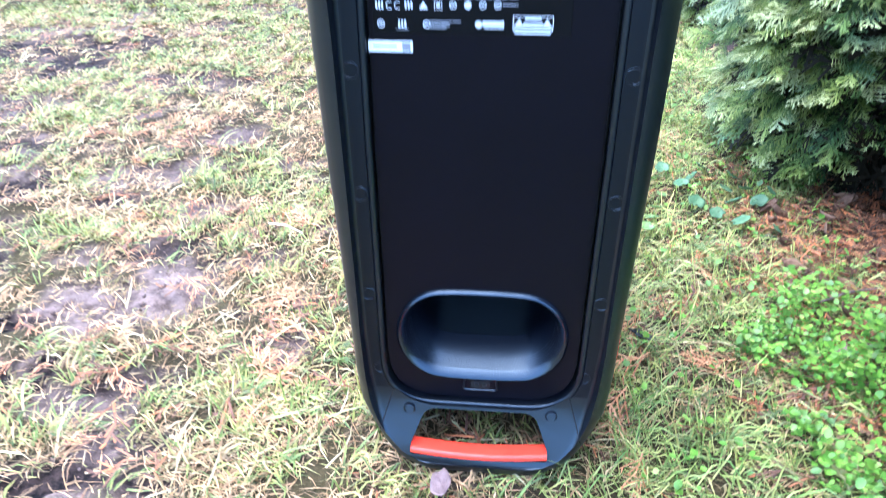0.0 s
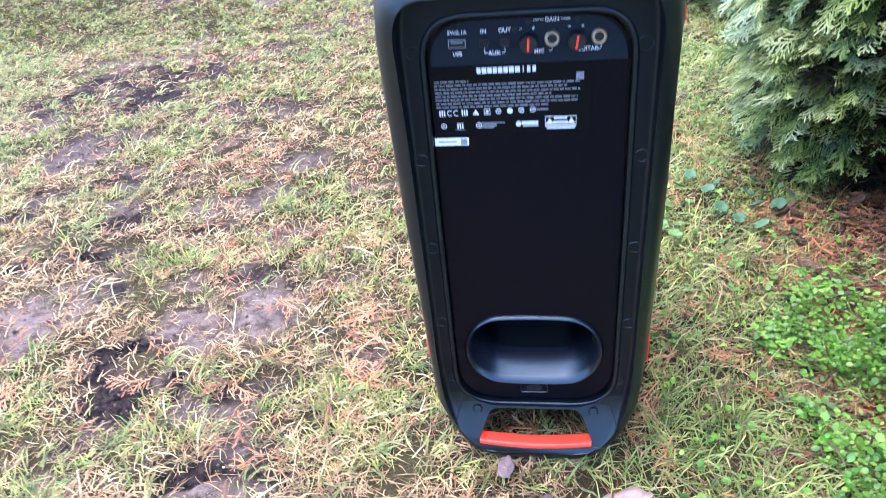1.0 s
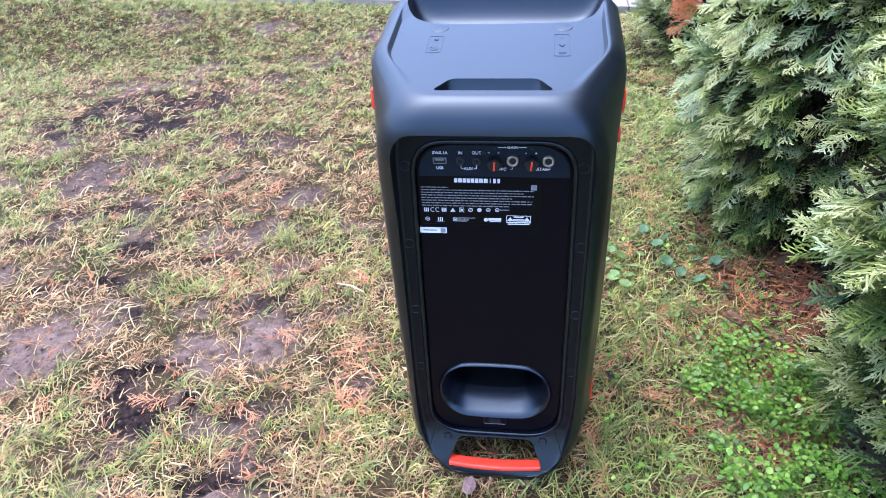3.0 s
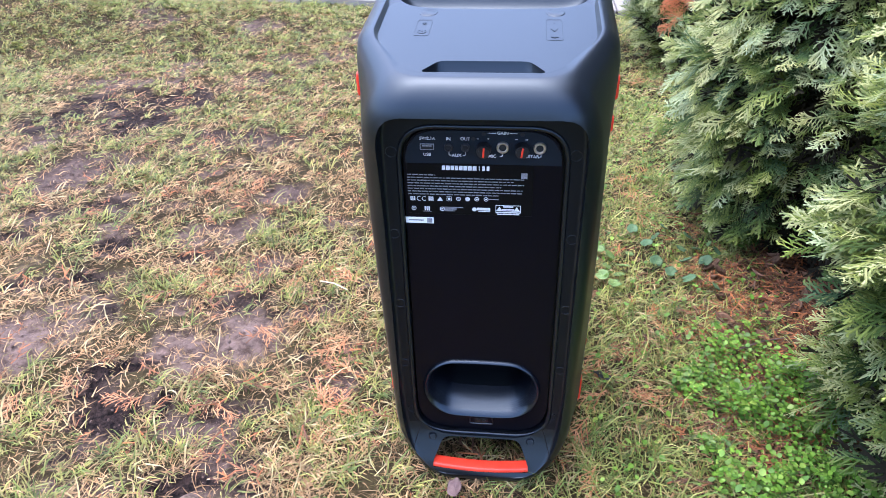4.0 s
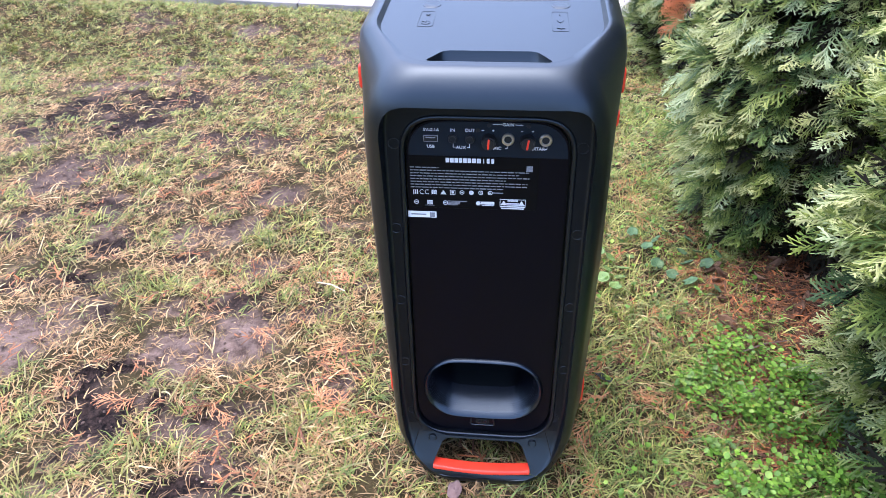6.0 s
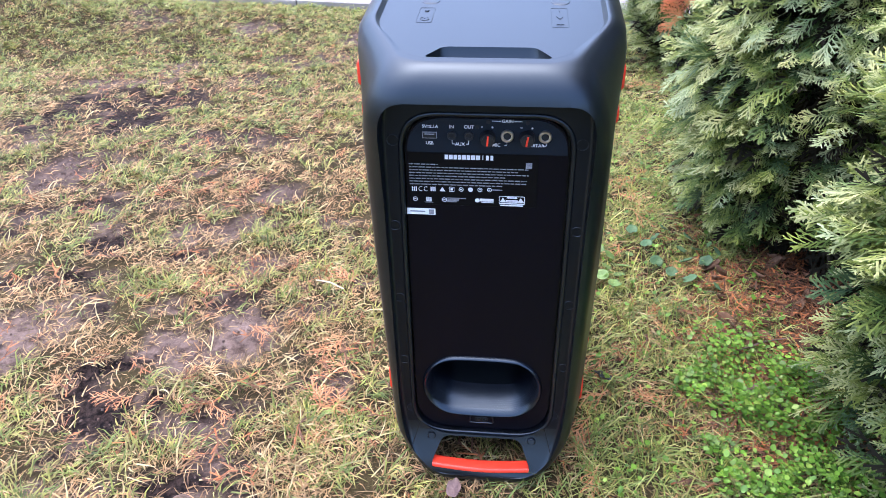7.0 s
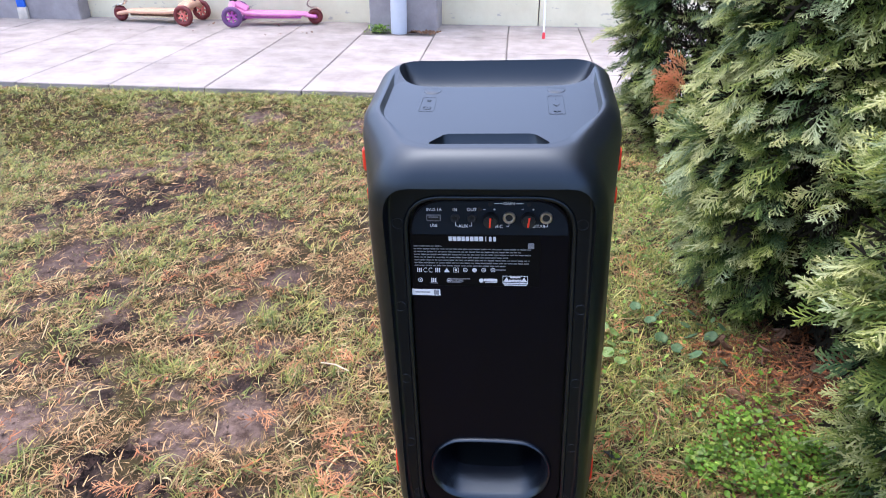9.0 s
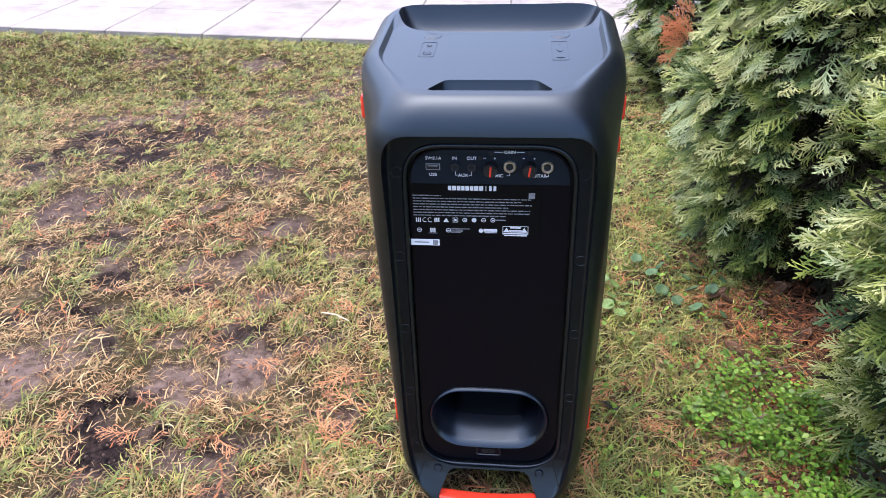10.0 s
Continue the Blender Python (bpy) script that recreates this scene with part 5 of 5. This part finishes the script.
def shrub(cx, cy, profile, count, inner, seed, label, size=(0.055, 0.10), arc=None, tone_shift=0.0, hollow=None):
    """A cedar shrub: bark trunk and limbs, a crown of flat sprays over an uneven outline, and coarser ones inside."""
    rng = np.random.default_rng(seed)
    z0 = float(lawn(cx, cy))
    t = thing("cedar_shrub", pose(cx, cy, z0 - 0.02), label, "shrub", "cedar hedge")
    zs, rs = np.array([p[0] for p in profile]), np.array([p[1] for p in profile])
    top = zs[-1]
    bm = tube([(0, 0, 0), (0.01, 0.0, top * 0.3), (-0.01, 0.01, top * 0.6), (0, 0, top * 0.92)], [0.035, 0.028, 0.018, 0.006], 10)
    part("trunk", bm, TWIG, t)
    bm = bmesh.new()
    for k in range(46):
        a, h = k * 2.4 + rng.uniform(-0.3, 0.3), 0.05 + (top * 0.85) * (k / 46)
        r = float(np.interp(h + 0.10, zs, rs)) * rng.uniform(0.70, 0.92)
        e = Vector((math.cos(a) * r, math.sin(a) * r, h + 0.25 * r + 0.02))
        mid = Vector((e.x * 0.5, e.y * 0.5, h + 0.03))
        tube([(0, 0, h), mid, e], [0.009, 0.006, 0.002], 6, bm)
    part("limbs", bm, TWIG, t)

    def spots(k, seed2, z0=0.0, z1=0.85):
        """Places over the crown: heights by area, most of them on the open side."""
        r2 = np.random.default_rng(seed2)
        zz = np.linspace(zs[0], top, 300)
        wgt = (np.interp(zz, zs, rs) + 0.03) * ((zz >= z0) & (zz <= z1))
        i = np.arange(k)
        h = np.interp((i + r2.uniform(0.2, 0.8, k)) / k, np.cumsum(wgt) / wgt.sum(), zz)
        a = np.where(i % 7 > 0, arc[0] + (arc[1] - arc[0]) * ((i * 0.618034) % 1.0), r2.uniform(0, 2 * np.pi, k)) + r2.normal(0, 0.05, k)
        return r2, h, a

    # outer shelves: flat fans in clusters, with dark hollows between them
    groups = count // 13
    r2, h, a = spots(groups, seed + 1)
    lump = r2.uniform(0.78, 1.10, groups)
    P, D, U, Z, T = [], [], [], [], []
    for hh, aa, lm in zip(h, a, lump):
        if hollow and hollow[0] < aa < hollow[1] and hh < hollow[2] and r2.random() < 0.55:
            continue
        o, tg = np.array([math.cos(aa), math.sin(aa), 0.0]), np.array([-math.sin(aa), math.cos(aa), 0.0])
        c = o * float(np.interp(hh, zs, rs)) * lm + np.array([0, 0, hh])
        # outer clusters paler, recessed ones darker: shade of the gaps put into the tone
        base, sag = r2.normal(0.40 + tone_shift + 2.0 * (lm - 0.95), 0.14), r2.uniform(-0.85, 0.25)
        for q in range(13):
            side, depth, lift = r2.normal(0, 0.030), r2.uniform(-0.070, 0.0), r2.normal(0, 0.010)
            d = o * r2.uniform(0.6, 1.0) + tg * (side / 0.05 * 0.6 + r2.normal(0, 0.25)) + np.array([0, 0, sag + r2.normal(0, 0.15)])
            sz = r2.uniform(*size)
            P.append(c + tg * side + o * (depth - 0.35 * sz) + np.array([0, 0, lift + sag * depth * 0.6]))
            D.append(d), Z.append(sz)
            U.append(np.array([0, 0, 1.0]) * r2.uniform(0.5, 1.1) + o * r2.uniform(0.3, 1.2) + tg * r2.normal(0, 0.3))
            # light from above put into the tone: higher sprays of a cluster paler
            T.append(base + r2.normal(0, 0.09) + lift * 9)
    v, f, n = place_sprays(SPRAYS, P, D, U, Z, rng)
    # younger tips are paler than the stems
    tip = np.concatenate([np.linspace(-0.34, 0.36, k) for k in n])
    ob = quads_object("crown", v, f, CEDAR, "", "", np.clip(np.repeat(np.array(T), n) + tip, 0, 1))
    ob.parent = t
    # upper crown: larger, looser sprays up to the tip
    r2, h, a = spots(700, seed + 3, 0.8, top)
    a = r2.uniform(0, 2 * np.pi, 700)
    o = np.stack([np.cos(a), np.sin(a), np.zeros(700)], -1)
    c = o * (np.interp(h, zs, rs) * r2.uniform(0.5, 0.95, 700))[:, None] + np.array([0, 0, 1.0]) * h[:, None]
    v, f, n = place_sprays(COARSE, c, o + r2.normal(0, 0.3, (700, 3)), np.array([0, 0, 1.0]) + o * r2.uniform(0.3, 1.2, (700, 1)), r2.uniform(0.09, 0.16, 700), rng)
    ob = quads_object("upper_crown", v, f, CEDAR, "", "", np.repeat(np.clip(r2.normal(0.45, 0.15, 700), 0, 1), n))
    ob.parent = t
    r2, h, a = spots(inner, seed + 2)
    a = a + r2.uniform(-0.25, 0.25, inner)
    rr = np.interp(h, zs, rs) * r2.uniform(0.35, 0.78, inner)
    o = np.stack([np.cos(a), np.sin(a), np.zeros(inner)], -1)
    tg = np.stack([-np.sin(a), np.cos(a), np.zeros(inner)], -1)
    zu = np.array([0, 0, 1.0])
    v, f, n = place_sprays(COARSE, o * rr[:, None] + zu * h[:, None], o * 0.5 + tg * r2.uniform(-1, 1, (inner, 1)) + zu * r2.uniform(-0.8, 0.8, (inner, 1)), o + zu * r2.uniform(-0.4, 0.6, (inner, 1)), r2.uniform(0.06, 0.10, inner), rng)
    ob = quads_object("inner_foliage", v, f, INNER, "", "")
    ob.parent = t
    tagged(ob, "dead brown older foliage inside the crown, darkened for shade")
    return t


TALL = [(0.015, 0.250), (0.06, 0.280), (0.12, 0.300), (0.20, 0.308), (0.27, 0.328), (0.33, 0.322), (0.42, 0.298), (0.50, 0.285), (0.58, 0.270), (1.0, 0.23), (1.4, 0.16), (1.75, 0.02)]
NEAR = [(0.05, 0.205), (0.14, 0.220), (0.22, 0.235), (0.28, 0.262), (0.34, 0.272), (0.42, 0.276), (0.50, 0.280), (0.60, 0.260), (0.75, 0.21), (1.1, 0.16), (1.4, 0.10), (1.6, 0.02)]
BACK = [(0.02, 0.21), (0.06, 0.235), (0.165, 0.265), (0.29, 0.31), (0.385, 0.325), (0.47, 0.325), (0.65, 0.30), (1.0, 0.25), (1.4, 0.16), (1.75, 0.02)]
shrub(0.630, 0.52, TALL, 4300, 2700, 104, "dense green cedar shrub with flat scaly sprays, beside the loudspeaker", size=(0.036, 0.070), arc=(2.3, 5.6), tone_shift=0.14, hollow=(3.76, 5.6, 0.37))
shrub(0.634, -0.105, NEAR, 2450, 1500, 200, "dense cedar shrub with pale yellow-green sprays beside the weeds", size=(0.036, 0.070), arc=(2.0, 5.0), tone_shift=0.05)
shrub(0.605, 1.50, BACK, 1500, 1100, 300, "darker cedar shrub further along the hedge towards the paving", size=(0.045, 0.085), arc=(2.2, 5.2), tone_shift=0.20)


def frond_thing(x, y, z, turn, size, seed, tilt=0.0, mat=None, name="cedar_frond", label="dry orange-brown cedar frond lying on the grass"):
    v, f = THIN[seed % len(THIN)]
    ob = mesh_ob(name, (v * size).tolist(), f.tolist(), mat or DRYFROND, smooth=180)
    ob.matrix_world = pose(x, y, z, random.Random(seed).uniform(-12, 12), tilt, turn)
    return tagged(ob, label, "dry frond", "fallen fronds")


def fallen(x, y):
    return float(lawn(x, y)) + 0.014


rng = random.Random(3)
FRONDS = [(-0.228, -0.060), (-0.217, -0.039), (-0.200, -0.079), (-0.240, -0.045), (-0.205, -0.055), (-0.386, 0.124), (-0.375, 0.128), (-0.341, 0.268), (-0.220, 0.107), (-0.516, -0.039), (-0.502, -0.033), (-0.704, -0.034), (-0.634, -0.032),
          (-0.382, -0.045), (-0.541, 0.659), (-0.380, 0.823), (-0.234, 0.243), (-0.190, 0.025), (0.252, 0.171), (0.240, 0.176), (0.172, 0.098), (0.180, 0.088), (0.256, 0.000), (0.245, -0.036), (0.170, 0.003), (0.143, -0.045), (0.331, 0.128),
          (0.231, 0.391), (0.265, 0.496), (0.256, 0.603), (0.282, 0.040), (0.151, 0.054), (0.382, 0.236), (0.469, 0.253), (0.420, 0.200), (0.450, 0.170), (-0.055, -0.260), (-0.075, -0.240), (0.085, -0.250), (0.145, -0.130), (0.382, 1.261), (0.396, 1.222), (0.365, 1.240), (0.272, 0.657), (0.296, 0.660), (0.284, 0.640), (0.248, 0.508), (0.278, 0.522), (0.428, 0.292), (0.358, 0.301), (0.391, 0.241)]
for k, (x, y) in enumerate(FRONDS):
    turn, s = rng.uniform(0, 360), rng.uniform(0.055, 0.085)
    frond_thing(x, y, fallen(x, y) - 0.003, turn, s * (0.82 if x > -0.3 else 0.66), k)
# a dead orange spray hanging between two shrubs
for k in range(18):
    f = (k % 9) / 8
    ob = frond_thing(0.303 - 0.010 * math.sin(f * 9) - 0.002 * f, 0.545 + 0.004 * (k % 7), 0.448 - 0.058 * f, 0, rng.uniform(0.032, 0.054), 40 + k, mat=DEADSPRAY, label="dead orange cedar frond hanging between the shrubs")
    ob.matrix_world = Matrix.Translation(ob.matrix_world.translation) @ pose(0, 0, 0, rng.uniform(35, 95), rng.uniform(110, 235), rng.uniform(-35, 35))


def litter():
    """Small dry twigs and scale-leaf bits, thick under the shrubs and thin on the lawn."""
    r = np.random.default_rng(8)
    x = np.concatenate([r.uniform(0.32, 0.66, 1400), r.uniform(-1.3, 0.45, 650), r.uniform(-0.3, 0.4, 60)])
    y = np.concatenate([r.uniform(-0.10, 0.55, 1400), r.uniform(-0.45, 1.7, 650), r.uniform(-0.35, 0.4, 60)])
    ok = (x < 0.30) | (y < 0.34) | (x > 0.47) | (r.random(len(x)) < 0.15)
    x, y = x[ok], y[ok]
    k = len(x)
    pos = np.stack([x, y, lawn(x, y) + r.uniform(0.004, 0.016, k)], -1)
    a = r.uniform(0, 2 * np.pi, k)
    d = np.stack([np.cos(a), np.sin(a), r.uniform(-0.2, 0.2, k)], -1)
    up = np.stack([r.uniform(-0.4, 0.4, k), r.uniform(-0.4, 0.4, k), np.ones(k)], -1)
    small = [spray(60 + q, 5, 1, 0.065) for q in range(5)]
    v, f, n = place_sprays(small, pos, d, up, r.uniform(0.018, 0.055, k), r)
    quads_object("cedar_litter", v, f, LITTER, "scattered dry orange-brown cedar bits on soil and grass", "litter")


litter()


def leaf_cloud(name, mat, label, category, x, y, z, rad, seed, tilt=0.5):
    """Small round leaves, each a cupped fan of six quads."""
    r = np.random.default_rng(seed)
    k = len(x)
    az, tl, td = r.uniform(0, 2 * np.pi, k), r.normal(0, tilt, k), r.uniform(0, 2 * np.pi, k)
    out = [(0, 0), (0.55, -0.62), (1.0, -0.75), (1.55, -0.5), (1.85, 0), (1.55, 0.5), (1.0, 0.75), (0.55, 0.62)]
    mid = [(0.75, 0), (1.2, 0)]
    pts = np.array(out + mid)
    lift = np.array([0, .18, .22, .2, .1, .2, .22, .18, 0, 0]) * 1.0
    verts = np.zeros((k, 10, 3))
    c, s = np.cos(az), np.sin(az)
    for q in range(10):
        px, py = pts[q] * 1.0
        lx, ly, lz = px * rad, py * rad, lift[q] * rad
        gx, gy = lx * c - ly * s, lx * s + ly * c
        verts[:, q] = np.stack([x + gx, y + gy, z + lz + np.sin(tl) * (gx * np.cos(td) + gy * np.sin(td))], -1)
    fq = np.array([[0, 1, 2, 8], [8, 2, 3, 9], [9, 3, 4, 5], [9, 5, 6, 8], [8, 6, 7, 0]])
    f = (np.arange(k)[:, None, None] * 10 + fq[None]).reshape(-1, 4)
    return quads_object(name, verts.reshape(-1, 3), f, mat, label, category)


def weeds():
    """A mat of small round-leaved weeds at the foot of the near shrub."""
    r = np.random.default_rng(14)
    k = 44000
    x, y = r.uniform(0.16, 0.62, k), r.uniform(-0.48, 0.27, k)
    u, v = (x - 0.385) / 0.105, (y + 0.01) / 0.16
    edge = np.sqrt(u * u + v * v) + (value_noise(x, y, 0.06, 71) - 0.5) * 0.9
    low = np.sqrt(((x - 0.385) / 0.12) ** 2 + ((y + 0.24) / 0.17) ** 2) + (value_noise(x, y, 0.06, 72) - 0.5) * 0.9
    p = np.maximum(1 - step(0.7, 1.1, edge), 1 - step(0.7, 1.1, low)) * (0.25 + 0.75 * step(0.3, 0.6, value_noise(x, y, 0.035, 73)))
    ok = r.random(k) < p
    x, y = x[ok], y[ok]
    h = 0.006 + 0.040 * r.random(len(x)) * (0.4 + value_noise(x, y, 0.05, 74))
    leaf_cloud("chickweed", CLOVER, "mat of small bright green round-leaved weeds", "weeds", x, y, lawn(x, y) + h, 0.0018 + 0.0034 * r.random(len(x)) ** 1.7, 15, 0.45)
    # stray weeds in the grass
    k = 1200
    x, y = r.uniform(0.14, 0.47, k), r.uniform(-0.4, 1.1, k)
    leaf_cloud("lawn_weeds", CLOVER, "stray green weed leaves in the grass", "weeds", x, y, lawn(x, y) + r.uniform(0.006, 0.022, k), r.uniform(0.002, 0.0055, k), 16)


weeds()


def broad_leaf(x, y, r, turn, tilt, seed, mat, name, label, category, group, lobes=0.12, z=0.02, notch=0.55):
    """A rounded leaf with a notch at the stalk, cupped, with a raised vein and a thin edge."""
    g = random.Random(seed)
    n, rings = 22, 4
    vs, fs = [(0, 0, 0)], []
    for q in range(1, rings + 1):
        for k in range(n):
            a = 2 * math.pi * k / n
            rad = r * q / rings * (1 + lobes * math.cos(5 * a) * q / rings - notch * math.exp(-((a - math.pi) / 0.30) ** 2) * q / rings)
            vs.append((rad * math.cos(a), rad * math.sin(a) * 0.92, 0.22 * r * (q / rings) ** 2 + g.uniform(-0.03, 0.03) * r - 0.05 * r * abs(math.sin(2.5 * a))))
    for k in range(n):
        fs.append((0, 1 + k, 1 + (k + 1) % n))
        for q in range(rings - 1):
            o = 1 + q * n
            fs.append((o + k, o + n + k, o + n + (k + 1) % n, o + (k + 1) % n))
    ob = mesh_ob(name, vs, fs, mat, smooth=180)
    md = ob.modifiers.new("thickness", 'SOLIDIFY')
    md.thickness = 0.0006
    ob.matrix_world = pose(x, y, float(lawn(x, y)) + z, g.uniform(-tilt, tilt), g.uniform(-tilt, tilt), turn)
    return tagged(ob, label, category, group)


IV = [(0.309, 0.431), (0.271, 0.376), (0.327, 0.354), (0.299, 0.283), (0.361, 0.314), (0.362, 0.240), (0.325, 0.262), (0.353, 0.354), (0.279, 0.317), (0.329, 0.318), (0.345, 0.395), (0.290, 0.400), (0.385, 0.345), (0.250, 0.420)]
for k, (x, y) in enumerate(IV):
    broad_leaf(x, y, rng.uniform(0.0085, 0.0130), rng.uniform(0, 360), 38, k, IVY, "ivy_leaf", "blue-green rounded ground ivy leaf growing in the grass", "leaf", "ground ivy leaves", 0.05, notch=0.42)
for k, (x, y) in enumerate([(0.200, 0.335), (0.222, 0.303), (0.184, 0.274), (0.202, 0.249), (0.236, 0.339), (0.174, 0.317), (0.226, 0.391), (0.185, 0.353), (0.212, 0.275), (0.193, 0.300)]):
    broad_leaf(x, y, rng.uniform(0.008, 0.012), rng.uniform(0, 360), 38, 60 + k, PALE_IVY, "weed_leaf", "light green rounded weed leaf growing in the grass", "leaf", "light green weed leaves", 0.04, notch=0.4)
for k in range(26):
    x, y = rng.uniform(0.35, 0.54), rng.uniform(0.02, 0.36)
    broad_leaf(x, y, rng.uniform(0.008, 0.015), rng.uniform(0, 360), 40, 100 + k, DEADLEAF, "dead_leaf", "curled brown dead leaf on the soil below the shrubs", "leaf", "dead leaves", 0.07, 0.012, 0.1).scale = (rng.uniform(1.0, 1.4), rng.uniform(0.4, 0.7), 2.4)
for k, (x, y, s) in enumerate([(0.090, -0.2180, 0.024), (0.389, -0.026, 0.010), (0.366, -0.021, 0.008), (0.396, 0.022, 0.014), (0.448, 0.002, 0.013), (0.362, 0.015, 0.010), (0.013, -0.224, 0.013), (-0.028, -0.181, 0.014), (0.13, -0.24, 0.012)]):
    broad_leaf(x, y, s, 40 * k, 30, 200 + k, PALELEAF if k == 0 else TANLEAF, "withered_leaf", "large pale withered leaf lying on the grass" if k == 0 else "small tan withered leaf lying on the grass", "leaf", "withered leaves", 0.06, 0.016, 0.12).scale = (1.1, 0.75 + 0.25 * (k == 0), 1.0)
broad_leaf(0.165, 0.03, 0.013, 20, 30, 230, BLACK, "dark_leaf", "blackened wet leaf beside the loudspeaker", "leaf", "withered leaves", 0.2, 0.012)


def straw_stalk(x, y, turn, ln, mat, label):
    ob = part("straw_stalk", tube([(-ln / 2, 0, 0), (0, 0.002, 0.003), (ln / 2, 0, 0)], [0.0010, 0.0013, 0.0008], 7), mat, None, label)
    ob.matrix_world = pose(x, y, float(lawn(x, y)) + 0.022, 0, 0, turn)
    tagged(ob, category="stalk")


straw_stalk(-0.275, 0.222, -20, 0.055, STRAWSTICK, "pale straw stalk lying on the lawn")
straw_stalk(0.40, 0.10, 25, 0.09, TANLEAF, "thin dry twig lying below the shrubs")


def bed():
    """Weeds and leaves in the open bed at the pillar's foot."""
    ob = tagged(mesh_ob("bed_soil", [(-0.845, 3.31, PZ - 0.006), (-0.44, 3.31, PZ - 0.006), (-0.44, 3.72, PZ - 0.006), (-0.845, 3.72, PZ - 0.006)], [(0, 1, 2, 3)], JOINT), "dark soil in the bed before the pillar", "soil", kind="structure")
    r = np.random.default_rng(33)
    k = 260
    x, y = r.normal(-0.755, 0.032, k), r.normal(3.385, 0.018, k)
    leaf_cloud("pillar_weeds", CLOVER, "dark green weeds growing at the pillar's foot", "weeds", x, y, PZ + r.uniform(0, 0.040, k), r.uniform(0.004, 0.008, k), 34, 0.8)
    for q in range(12):
        ob = broad_leaf(-0.58 + 0.015 * q, 3.36 + 0.01 * (q % 4), 0.016, 50 * q, 40, 300 + q, DEADLEAF, "dead_leaf", "dead leaf caught at the pillar's foot", "leaf", "dead leaves at the pillar", 0.25)
        ob.location.z = PZ + 0.008
    for q in range(16):
        ob = broad_leaf(rng.uniform(-2.6, -0.9), rng.uniform(3.15, 3.66), rng.uniform(0.005, 0.010), 50 * q, 25, 330 + q, DEADLEAF, "dead_leaf", "small dead leaf on the paving", "leaf", "dead leaves on the paving", 0.25)
        ob.location.z = PZ + 0.008


bed()
build_paving()
